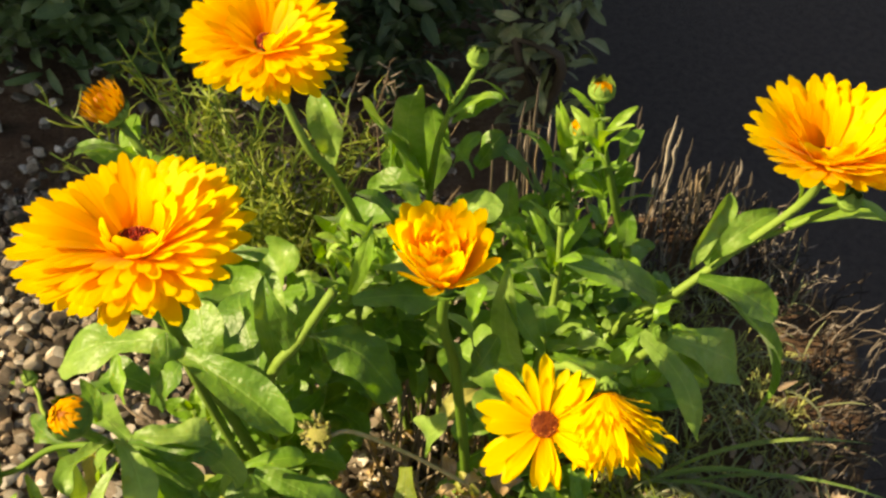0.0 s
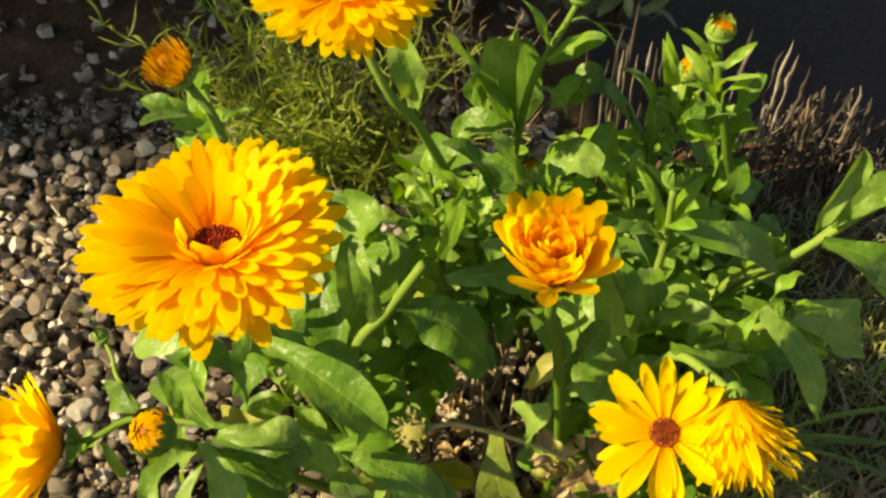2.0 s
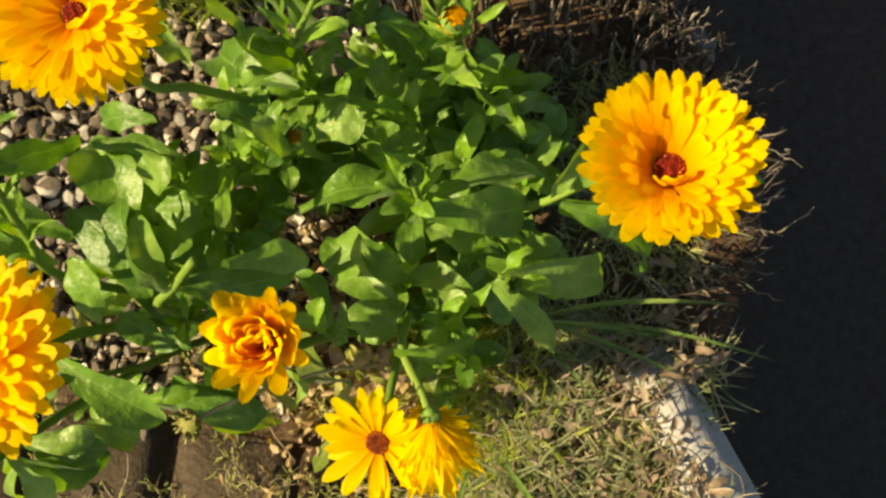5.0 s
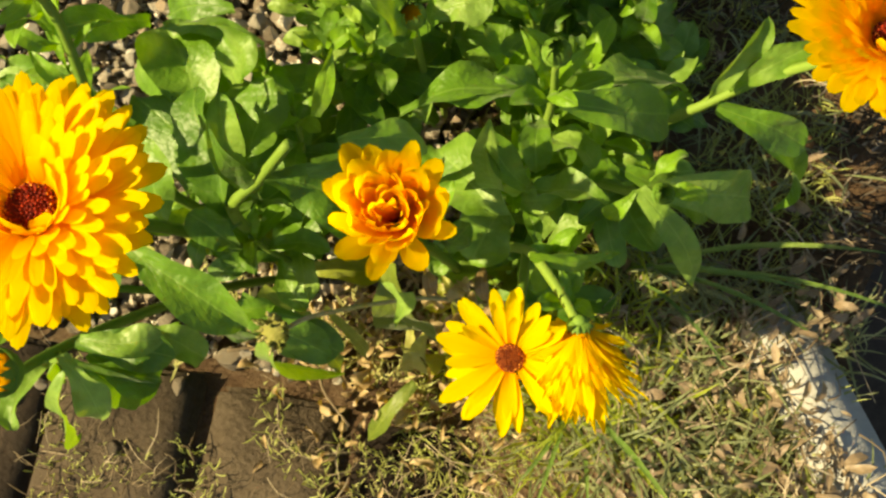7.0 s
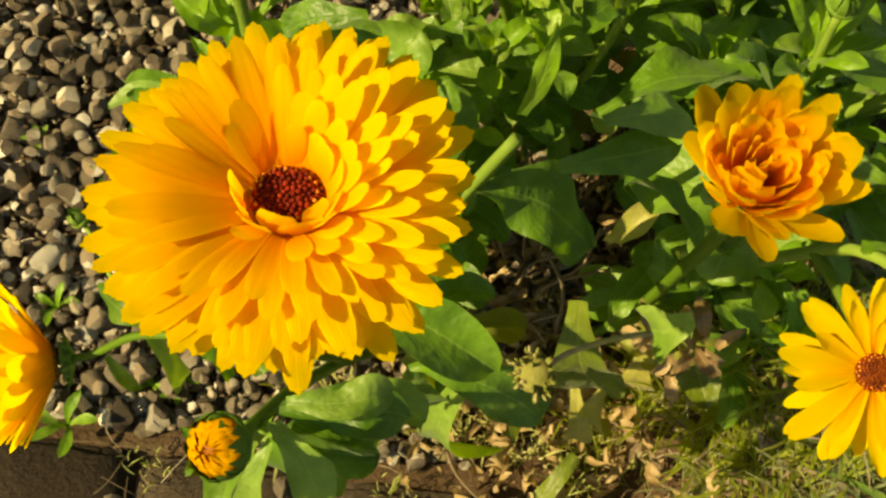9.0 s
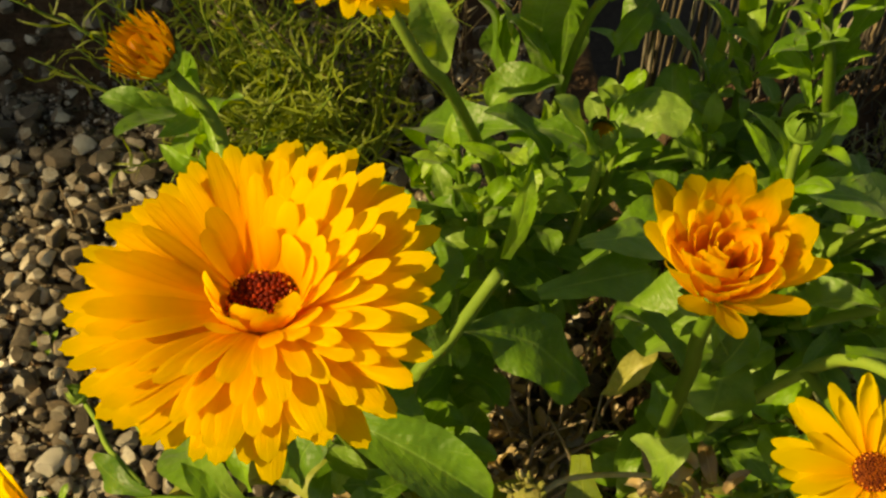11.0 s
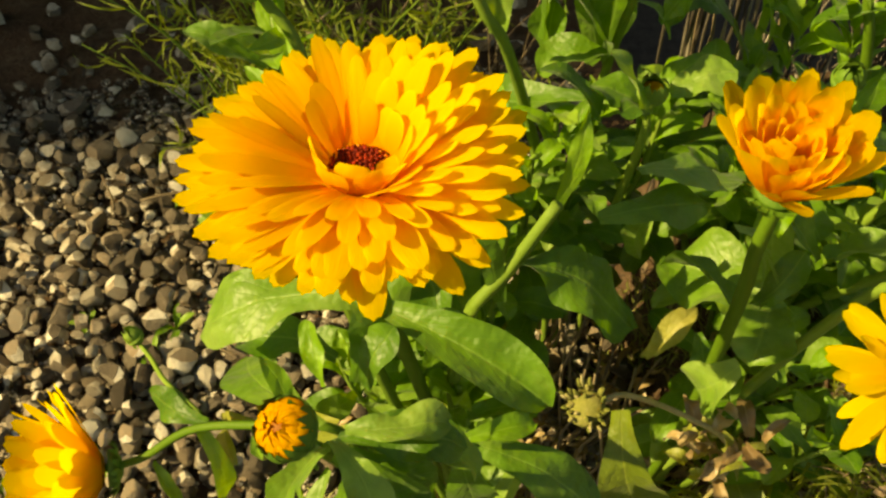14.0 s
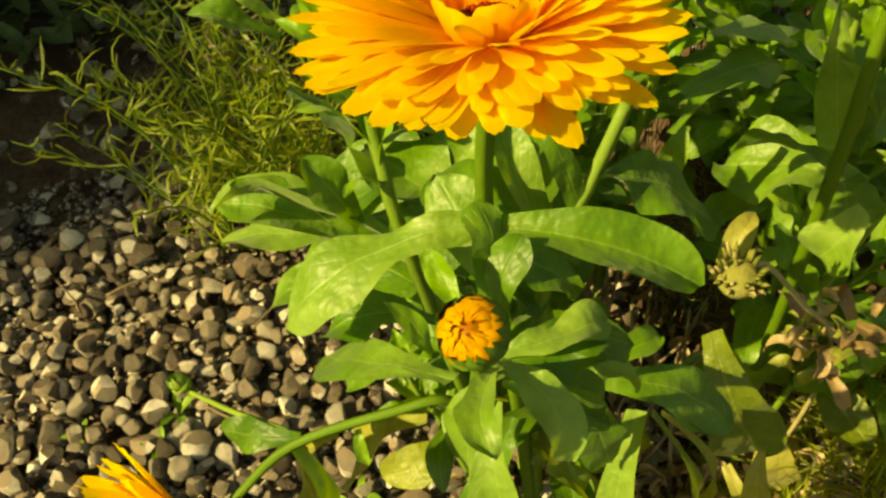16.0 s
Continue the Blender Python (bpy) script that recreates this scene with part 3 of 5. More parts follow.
# single yellow flower
flower_head(front, (0.047, 0.189, 0.272), (-0.16, -0.36, 0.92), 0.0228, ((16, 0.9, 4, "broad", 0.14), (14, 0.84, 13, "broad", 0.16), (8, 0.7, 22, "broad", 0.17)), GOLD, "single golden-yellow flower head", "brown", 0.2, seed=16)
# shaggy fading flower that hangs its petals beside it
flower_head(front, (0.067, 0.197, 0.2795), (0.06, -0.76, -0.65), 0.0272, ((28, 0.5, 40, "thin", 0.1), (30, 0.62, 47, "thin", 0.1), (30, 0.74, 54, "thin", 0.1), (30, 0.86, 61, "thin", 0.1), (28, 0.95, 68, "thin", 0.08), (22, 1.0, 76, "thin", 0.06), (12, 1.0, 84, "thin", 0.03)), GOLD, "shaggy fading yellow flower head with hanging thin petals", "brown", 0.12, seed=21, cup=0.55)
# flower leaning out over the gravel
flower_head(left, (-0.1795, 0.2225, 0.168), (-0.92, -0.18, 0.26), 0.0328, ((16, 0.9, 30, "wide", 0.12), (16, 0.96, 40, "wide", 0.12), (15, 1.0, 50, "wide", 0.11), (14, 1.0, 60, "wide", 0.1), (12, 0.96, 69, "wide", 0.07), (9, 0.92, 78, "wide", 0.04)), GOLD, "golden-yellow flower head seen from its side", seed=24)

bud(left, (-0.112, 0.297, 0.31), (-0.5, -0.05, 0.8), 0.0074, 1.35, 1.25, BUD_PETAL, "half-closed orange flower bud", 2)
bud(left, (-0.1005, 0.1755, 0.291), (-0.35, -0.3, 0.9), 0.0086, 0.56, 0.4, BUD_PETAL, "closed orange bud in green bracts", 3)
bud(right, (0.0765, 0.346, 0.283), (0, 0, 1), 0.0068, 0.35, 0.45, AMBER, "green bud with an orange tip", 4)
bud(right, (0.0715, 0.354, 0.255), (-0.15, -0.1, 1), 0.0066, 0.5, 0.45, AMBER, "green bud with an orange tip", 5)
bud(right, (0.0585, 0.29, 0.266), (0, -0.1, 1), 0.006, 0.0, 0.45, AMBER, "closed green bud", 6)
bud(back, (0.0245, 0.357, 0.290), (0.2, 0, 1), 0.0056, 0.0, 0.45, AMBER, "closed green bud", 7)
bud(back, (0.008, 0.313, 0.24), (0, -0.15, 1), 0.0062, 0.15, 0.45, AMBER, "green bud with a withered tip", 8)
bud(right, (0.097, 0.25, 0.243), (0, -0.1, 1), 0.0045, 0.0, 0.45, AMBER, "closed green bud", 9)
bud(left, (-0.175, 0.272, 0.17), (-0.4, 0.2, 0.8), 0.0042, 0.0, 0.45, AMBER, "small closed green bud", 10)
bud(right, (0.165, 0.284, 0.283), (0.2, -0.1, 1), 0.0055, 0.0, 0.45, AMBER, "closed green bud under the flower", 11)


def seed_head(plant, at, axis, radius, seed=1):
    """A spent head: a ring of curved, horned seeds with ragged bracts."""
    r = random.Random(seed)
    bm = bmesh.new()
    dome(bm, radius * 0.7, radius * 0.5, -radius * 0.1)
    dome(bm, radius * 0.7, -radius * 0.6, -radius * 0.1)
    for i in range(34):
        a, f = r.uniform(0, 6.28), r.uniform(0.3, 1)
        out = Vector((math.cos(a), math.sin(a), 0))
        p = out * radius * f * 0.8
        q = out * radius * (f + 0.1) + Vector((0, 0, radius * r.uniform(0.3, 0.8)))
        tube(bm, [p, (p + q) / 2 + Vector((0, 0, radius * 0.25)), q], radius * 0.12, radius * 0.03, 5)
    return part("seed_head", bm, SEEDHEAD, plant, "pale spent seed head", at=Matrix.Translation(-plant.matrix_basis.translation) @ facing_pose(at, axis))


seed_head(front, (-0.03, 0.196, 0.25), (-0.3, -0.3, 0.9), 0.0072, 2)

# stems of the plant beside the gravel
L0 = left.matrix_basis.translation
stem(left, (L0, (-0.068, 0.25, 0.12), (-0.078, 0.236, 0.22), (-0.082, 0.226, 0.27), (-0.0815, 0.217, 0.32)), 0.0034, 0.0023)
stem(left, (L0, (-0.08, 0.262, 0.1), (-0.097, 0.259, 0.22), (-0.099, 0.27, 0.25), (-0.1, 0.288, 0.287), (-0.109, 0.296, 0.304)), 0.003, 0.0018)
stem(left, (L0, (-0.085, 0.235, 0.1), (-0.095, 0.205, 0.2), (-0.098, 0.185, 0.26), (-0.099, 0.175, 0.285)), 0.003, 0.0018)
stem(left, ((-0.088, 0.225, 0.14), (-0.097, 0.216, 0.2), (-0.115, 0.218, 0.203), (-0.145, 0.225, 0.19), (-0.166, 0.223, 0.174), (-0.181, 0.222, 0.169)), 0.0019, 0.0016)
stem(left, ((-0.144, 0.23, 0.19), (-0.158, 0.246, 0.183), (-0.167, 0.261, 0.172), (-0.174, 0.271, 0.167)), 0.0012, 0.001)
stem(left, (L0, (-0.062, 0.252, 0.12), (-0.059, 0.247, 0.205), (-0.044, 0.253, 0.23), (-0.03, 0.26, 0.252)), 0.0032, 0.0024)
# stems of the plant at the back
B0 = back.matrix_basis.translation
stem(back, (B0, (-0.02, 0.352, 0.15), (-0.037, 0.337, 0.235), (-0.047, 0.329, 0.265), (-0.063, 0.342, 0.302)), 0.003, 0.002)
stem(back, (B0, (-0.002, 0.368, 0.12), (0.006, 0.356, 0.23), (0.013, 0.343, 0.272), (0.018, 0.348, 0.279), (0.0238, 0.356, 0.286)), 0.0024, 0.0014)
stem(back, (B0, (0.005, 0.335, 0.12), (0.008, 0.315, 0.21), (0.008, 0.313, 0.236)), 0.0026, 0.0016)
# stems of the plant by the kerb
R0 = right.matrix_basis.translation
stem(right, (R0, (0.1, 0.338, 0.165), (0.087, 0.332, 0.23), (0.079, 0.336, 0.26), (0.0765, 0.345, 0.279)), 0.003, 0.0018)
stem(right, (R0, (0.07, 0.36, 0.2), (0.073, 0.356, 0.235), (0.0718, 0.354, 0.25)), 0.0024, 0.0016)
stem(right, (R0, (0.054, 0.285, 0.14), (0.059, 0.285, 0.22), (0.0585, 0.289, 0.262)), 0.0026, 0.0016)
stem(right, (R0, (0.09, 0.293, 0.19), (0.108, 0.288, 0.218), (0.13, 0.292, 0.243), (0.15, 0.288, 0.278), (0.15, 0.2805, 0.304)), 0.0025, 0.002)
stem(right, ((0.092, 0.292, 0.188), (0.108, 0.288, 0.214), (0.13, 0.298, 0.235), (0.152, 0.296, 0.255), (0.165, 0.286, 0.279)), 0.0019, 0.0014)
stem(right, (R0, (0.08, 0.275, 0.17), (0.094, 0.254, 0.225), (0.097, 0.25, 0.24)), 0.0026, 0.0018)
# stems of the plant in front
F0 = front.matrix_basis.translation
stem(front, (F0, (0.024, 0.245, 0.12), (0.018, 0.229, 0.24), (0.013, 0.222, 0.28), (0.014, 0.222, 0.302)), 0.003, 0.0021)
stem(front, (F0, (0.045, 0.25, 0.14), (0.052, 0.23, 0.235), (0.056, 0.22, 0.262), (0.063, 0.207, 0.273), (0.0668, 0.198, 0.2797)), 0.0026, 0.0017)
stem(front, ((0.052, 0.23, 0.235), (0.05, 0.21, 0.255), (0.048, 0.192, 0.268)), 0.0022, 0.0018)
stem(front, ((0.03, 0.242, 0.0), (0.042, 0.234, 0.09), (0.032, 0.224, 0.155), (0.012, 0.219, 0.19), (-0.017, 0.204, 0.24), (-0.028, 0.197, 0.247)), 0.0012, 0.0009, SEEDHEAD, "dry brown stem")

leaf(left, (-0.085, 0.231, 0.255), (-0.136, 0.234, 0.232), 0.0170, .1, roll=-8)
leaf(left, (-0.101, 0.263, 0.220), (-0.147, 0.287, 0.230), 0.0148, .12)
leaf(left, (-0.108, 0.267, 0.225), (-0.119, 0.274, 0.250), 0.0110, .1)
leaf(left, (-0.101, 0.325, 0.200), (-0.118, 0.297, 0.250), 0.0142, .1)
leaf(left, (-0.080, 0.284, 0.190), (-0.095, 0.325, 0.200), 0.0281, .05)
leaf(left, (-0.116, 0.272, 0.225), (-0.141, 0.284, 0.235), 0.0098, .12)
leaf(left, (-0.056, 0.267, 0.205), (-0.046, 0.297, 0.215), 0.0211, .06)
leaf(left, (-0.041, 0.254, 0.232), (-0.006, 0.243, 0.206), 0.0225, .1, roll=0)
leaf(left, (-0.086, 0.205, 0.250), (-0.077, 0.213, 0.268), 0.0093, .08)
leaf(left, (-0.109, 0.257, 0.215), (-0.139, 0.261, 0.210), 0.0131, .1)
leaf(left, (-0.097, 0.231, 0.220), (-0.127, 0.241, 0.215), 0.0131, .1)
leaf(left, (-0.067, 0.302, 0.200), (-0.054, 0.312, 0.220), 0.0203, .06)
leaf(left, (-0.055, 0.232, 0.210), (-0.070, 0.241, 0.225), 0.0125, .08)
leaf(left, (-0.096, 0.201, 0.260), (-0.100, 0.215, 0.270), 0.0056, .05)
leaf(left, (-0.089, 0.207, 0.250), (-0.084, 0.224, 0.270), 0.0104, .08)
leaf(left, (-0.083, 0.223, 0.262), (-0.039, 0.197, 0.250), 0.0142, .1, roll=12, fold=0.6)
leaf(left, (-0.091, 0.190, 0.258), (-0.064, 0.192, 0.256), 0.0095, .1, roll=-5)
leaf(left, (-0.093, 0.189, 0.256), (-0.061, 0.186, 0.252), 0.0125, .12, roll=5)
leaf(left, (-0.062, 0.207, 0.210), (-0.039, 0.211, 0.210), 0.0069, .15)
leaf(left, (-0.090, 0.186, 0.252), (-0.070, 0.180, 0.236), 0.0122, .12, roll=8)
leaf(left, (-0.075, 0.197, 0.240), (-0.058, 0.188, 0.228), 0.0116, .12)
leaf(left, (-0.093, 0.183, 0.260), (-0.080, 0.176, 0.225), 0.0134, .15, roll=22)
leaf(left, (-0.095, 0.181, 0.268), (-0.103, 0.160, 0.272), 0.0080, .1, roll=20)
leaf(left, (-0.095, 0.181, 0.255), (-0.102, 0.160, 0.221), 0.0120, .12, roll=35)
leaf(left, (-0.089, 0.190, 0.230), (-0.092, 0.180, 0.175), 0.0155, .15, roll=15)
leaf(left, (-0.060, 0.211, 0.200), (-0.022, 0.197, 0.175), 0.0147, .15)
leaf(front, (-0.065, 0.231, 0.120), (-0.048, 0.227, 0.060), 0.0128, .2, OLIVE)
leaf(left, (-0.062, 0.209, 0.200), (-0.055, 0.206, 0.160), 0.0141, .1)
leaf(left, (-0.105, 0.197, 0.255), (-0.112, 0.208, 0.265), 0.0050, .05)
leaf(left, (-0.100, 0.202, 0.235), (-0.127, 0.243, 0.200), 0.0157, .12)
leaf(left, (-0.141, 0.227, 0.190), (-0.163, 0.244, 0.180), 0.0093, .1)
leaf(left, (-0.144, 0.226, 0.190), (-0.143, 0.213, 0.150), 0.0065, .15)
leaf(left, (-0.125, 0.224, 0.190), (-0.125, 0.217, 0.180), 0.0036, .1)
leaf(left, (-0.131, 0.236, 0.170), (-0.147, 0.239, 0.130), 0.0120, .15, YELLOW)
leaf(left, (-0.103, 0.238, 0.160), (-0.133, 0.245, 0.120), 0.0143, .1, YELLOW)
leaf(left, (-0.163, 0.223, 0.170), (-0.156, 0.216, 0.150), 0.0044, .1)
leaf(front, (-0.021, 0.247, 0.262), (0.012, 0.254, 0.258), 0.0111, .12)
leaf(front, (0.010, 0.263, 0.150), (0.027, 0.271, 0.170), 0.0085, .25, YELLOW, roll=10)
leaf(front, (-0.029, 0.264, 0.215), (-0.008, 0.258, 0.200), 0.0166, .1)
leaf(left, (0.013, 0.300, 0.160), (0.012, 0.300, 0.190), 0.0086, .1)
leaf(left, (0.035, 0.239, 0.070), (0.033, 0.231, 0.030), 0.0160, .15, YELLOW)
leaf(left, (0.020, 0.250, 0.190), (0.021, 0.237, 0.180), 0.0083, .1)
leaf(front, (0.015, 0.211, 0.240), (0.007, 0.214, 0.220), 0.0141, .1)
leaf(back, (-0.000, 0.362, 0.206), (-0.000, 0.334, 0.290), 0.0135, .06)
leaf(back, (0.001, 0.361, 0.206), (-0.018, 0.353, 0.250), 0.0149, .12)
leaf(back, (-0.015, 0.357, 0.235), (-0.027, 0.366, 0.260), 0.0064, .1)
leaf(back, (0.013, 0.340, 0.272), (0.034, 0.349, 0.276), 0.0063, .12)
leaf(back, (0.013, 0.341, 0.278), (0.004, 0.348, 0.295), 0.0042, .08)
leaf(back, (0.016, 0.346, 0.280), (0.040, 0.354, 0.268), 0.0034, .25)
leaf(back, (0.027, 0.374, 0.210), (0.039, 0.382, 0.225), 0.0144, .12)
leaf(back, (0.011, 0.361, 0.235), (0.024, 0.356, 0.220), 0.0070, .15)
leaf(back, (0.059, 0.362, 0.200), (0.040, 0.374, 0.225), 0.0127, .1)
leaf(back, (0.060, 0.354, 0.220), (0.047, 0.359, 0.250), 0.0048, .1)
leaf(right, (0.076, 0.375, 0.200), (0.064, 0.375, 0.250), 0.0065, .05)
leaf(back, (0.046, 0.340, 0.200), (0.041, 0.355, 0.220), 0.0113, .1)
leaf(right, (0.084, 0.358, 0.250), (0.096, 0.361, 0.262), 0.0039, .12)
leaf(right, (0.082, 0.355, 0.250), (0.065, 0.350, 0.280), 0.0033, .12)
leaf(right, (0.079, 0.329, 0.260), (0.088, 0.322, 0.285), 0.0053, .12)
leaf(right, (0.082, 0.333, 0.250), (0.064, 0.331, 0.270), 0.0037, .1)
leaf(right, (0.087, 0.332, 0.230), (0.094, 0.341, 0.245), 0.0082, .08)
leaf(right, (0.095, 0.332, 0.200), (0.094, 0.333, 0.225), 0.0095, .08)
leaf(right, (0.059, 0.291, 0.235), (0.078, 0.285, 0.245), 0.0032, .15)
leaf(right, (0.062, 0.294, 0.230), (0.045, 0.301, 0.262), 0.0039, .15)
leaf(right, (0.065, 0.298, 0.245), (0.067, 0.289, 0.270), 0.0042, .2)
leaf(right, (0.060, 0.279, 0.250), (0.103, 0.286, 0.222), 0.0190, .1, roll=0)
leaf(right, (0.064, 0.288, 0.225), (0.112, 0.305, 0.195), 0.0190, .12)
leaf(back, (-0.041, 0.348, 0.235), (-0.046, 0.356, 0.270), 0.0128, .08)
leaf(right, (0.080, 0.249, 0.230), (0.055, 0.255, 0.222), 0.0117, .1)
leaf(right, (0.089, 0.252, 0.240), (0.114, 0.226, 0.205), 0.0099, .15)
leaf(right, (0.092, 0.253, 0.240), (0.138, 0.263, 0.200), 0.0181, .12)
leaf(right, (0.088, 0.251, 0.240), (0.078, 0.245, 0.230), 0.0057, .1)
leaf(right, (0.093, 0.255, 0.240), (0.105, 0.264, 0.245), 0.0057, .2)
leaf(right, (0.097, 0.251, 0.240), (0.112, 0.249, 0.240), 0.0069, .2)
leaf(right, (0.113, 0.286, 0.239), (0.1275, 0.306, 0.264), 0.0090, .08, roll=50)
leaf(right, (0.12, 0.29, 0.238), (0.146, 0.298, 0.262), 0.0105, .1, roll=50)
leaf(right, (0.116, 0.283, 0.236), (0.153, 0.265, 0.166), 0.0135, .18)
leaf(right, (0.117, 0.284, 0.236), (0.15, 0.276, 0.222), 0.0125, .12, roll=35)
leaf(front, (0.052, 0.222, 0.265), (0.081, 0.228, 0.250), 0.0052, .08)
leaf(front, (0.053, 0.221, 0.262), (0.079, 0.220, 0.245), 0.0039, .08)
leaf(front, (0.046, 0.245, 0.200), (0.015, 0.280, 0.190), 0.0239, .1)
leaf(front, (0.044, 0.255, 0.200), (0.032, 0.232, 0.200), 0.0197, .1)
leaf(right, (0.002, 0.290, 0.200), (0.055, 0.301, 0.205), 0.0201, .12)
leaf(front, (0.053, 0.256, 0.220), (0.035, 0.269, 0.245), 0.0097, .1)
leaf(back, (0.000, 0.350, 0.195), (-0.050, 0.384, 0.155), 0.0185, .12, roll=0)
leaf(left, (-0.064, 0.317, 0.190), (-0.126, 0.328, 0.140), 0.0184, .1)
leaf(back, (-0.054, 0.317, 0.200), (-0.094, 0.321, 0.200), 0.0110, .1)
leaf(back, (-0.073, 0.341, 0.180), (-0.107, 0.346, 0.160), 0.0136, .1)
leaf(left, (-0.061, 0.244, 0.190), (-0.103, 0.293, 0.200), 0.0221, .08)
leaf(left, (-0.064, 0.246, 0.190), (-0.079, 0.294, 0.210), 0.0231, .08)
leaf(left, (-0.079, 0.237, 0.220), (-0.085, 0.264, 0.240), 0.0164, .08)
leaf(front, (-0.047, 0.249, 0.218), (-0.057, 0.262, 0.256), 0.0072, .08)
leaf(front, (-0.026, 0.278, 0.228), (-0.017, 0.291, 0.258), 0.0062, .08, roll=35)
leaf(back, (0.005, 0.303, 0.235), (-0.008, 0.317, 0.255), 0.0098, .1)
leaf(back, (0.015, 0.316, 0.235), (0.037, 0.319, 0.240), 0.0147, .12)
leaf(back, (-0.006, 0.314, 0.220), (-0.026, 0.327, 0.240), 0.0102, .1)
leaf(front, (0.023, 0.232, 0.270), (0.027, 0.241, 0.280), 0.0062, .1)
leaf(front, (0.004, 0.197, 0.062), (-0.023, 0.167, 0.032), 0.0085, .12, OLIVE, roll=10)
leaf(left, (-0.115, 0.311, 0.262), (-0.138, 0.315, 0.275), 0.0078, .1)
leaf(left, (-0.113, 0.310, 0.268), (-0.126, 0.312, 0.280), 0.0048, .1)
leaf(left, (-0.114, 0.312, 0.262), (-0.099, 0.317, 0.268), 0.0070, .1)
leaf(left, (-0.109, 0.305, 0.285), (-0.105, 0.302, 0.302), 0.0027, .08)
leaf(front, (0.011, 0.232, 0.275), (0.025, 0.228, 0.240), 0.0076, .15)
leaf(front, (0.023, 0.230, 0.240), (0.033, 0.233, 0.262), 0.0083, .1)
leaf(front, (0.021, 0.234, 0.230), (0.004, 0.258, 0.220), 0.0103, .15)

# upright leaves at the back of the clump
leaf(back, (-0.019, 0.392, 0.190), (-0.029, 0.396, 0.228), 0.0075, .12, roll=20)
leaf(back, (-0.006, 0.390, 0.168), (-0.013, 0.396, 0.206), 0.0135, .05, roll=-10)
leaf(back, (0.000, 0.380, 0.185), (0.004, 0.376, 0.247), 0.0150, .05, roll=10)
leaf(back, (0.015, 0.341, 0.243), (0.027, 0.345, 0.259), 0.0095, .15, roll=0)
leaf(back, (0.014, 0.349, 0.261), (0.035, 0.348, 0.277), 0.0075, .08, roll=20)
leaf(back, (0.014, 0.350, 0.262), (0.008, 0.360, 0.277), 0.0036, .12)
leaf(back, (0.001, 0.352, 0.218), (-0.024, 0.349, 0.213), 0.0150, .12, roll=0)
leaf(back, (0.008, 0.312, 0.228), (-0.011, 0.320, 0.238), 0.0115, .12, roll=0)
leaf(back, (0.009, 0.311, 0.230), (-0.004, 0.302, 0.243), 0.0085, .12, roll=0)
leaf(back, (0.012, 0.318, 0.215), (0.030, 0.330, 0.238), 0.0130, .2, roll=-20)
leaf(right, (0.058, 0.360, 0.214), (0.045, 0.360, 0.248), 0.0055, .2)
leaf(right, (0.070, 0.366, 0.215), (0.061, 0.369, 0.254), 0.0062, .05)
leaf(right, (0.054, 0.360, 0.207), (0.039, 0.364, 0.231), 0.0110, .1, roll=15)
leaf(right, (0.086, 0.330, 0.254), (0.068, 0.342, 0.236), 0.0085, .12, roll=0)
leaf(right, (0.086, 0.330, 0.255), (0.094, 0.335, 0.271), 0.0075, .12, roll=0)
leaf(right, (0.078, 0.334, 0.262), (0.086, 0.317, 0.290), 0.0058, .1)
leaf(right, (0.076, 0.341, 0.270), (0.063, 0.344, 0.286), 0.0030, .15)
leaf(front, (0.053, 0.269, 0.190), (0.036, 0.265, 0.259), 0.0120, .15, roll=10)
leaf(front, (-0.010, 0.255, 0.272), (0.018, 0.260, 0.257), 0.0120, .1, roll=-5)
leaf(left, (-0.055, 0.256, 0.196), (-0.060, 0.283, 0.236), 0.0115, .12, roll=10)
leaf(left, (-0.070, 0.300, 0.190), (-0.099, 0.326, 0.184), 0.0120, .1, roll=10)
leaf(left, (-0.070, 0.318, 0.185), (-0.118, 0.330, 0.160), 0.0150, .1, roll=0)
leaf(left, (-0.084, 0.262, 0.180), (-0.110, 0.300, 0.170), 0.0160, .1, roll=-10)
leaf(left, (-0.103, 0.281, 0.200), (-0.147, 0.299, 0.216), 0.0145, .12, roll=-15)
leaf(left, (-0.103, 0.280, 0.197), (-0.150, 0.306, 0.196), 0.0150, .12, roll=5)
leaf(left, (-0.056, 0.216, 0.192), (-0.018, 0.199, 0.171), 0.0150, .12, roll=0)
leaf(left, (-0.093, 0.184, 0.266), (-0.084, 0.165, 0.249), 0.0100, .12, roll=0)
leaf(left, (-0.094, 0.184, 0.262), (-0.104, 0.177, 0.234), 0.0105, .12, roll=20)
leaf(front, (-0.003, 0.240, 0.155), (0.012, 0.217, 0.102), 0.0225, .15, OLIVE, roll=42)
leaf(front, (-0.043, 0.212, 0.172), (-0.031, 0.195, 0.086), 0.0125, .18, roll=10)
leaf(front, (0.012, 0.218, 0.106), (0.017, 0.209, 0.066), 0.0120, .2, YELLOW)
leaf(front, (0.002, 0.222, 0.090), (0.004, 0.205, 0.056), 0.0110, .25, YELLOW)
leaf(front, (-0.036, 0.216, 0.160), (-0.030, 0.203, 0.105), 0.0060, .2, OLIVE)
leaf(front, (-0.030, 0.220, 0.150), (-0.022, 0.209, 0.098), 0.0050, .25, YELLOW)
leaf(right, (0.057, 0.288, 0.236), (0.048, 0.301, 0.257), 0.0056, .12, roll=10)
leaf(right, (0.060, 0.288, 0.240), (0.072, 0.296, 0.262), 0.0048, .12)
leaf(right, (0.058, 0.286, 0.236), (0.066, 0.276, 0.256), 0.0060, .15)
leaf(right, (0.058, 0.286, 0.228), (0.044, 0.279, 0.246), 0.0075, .15)
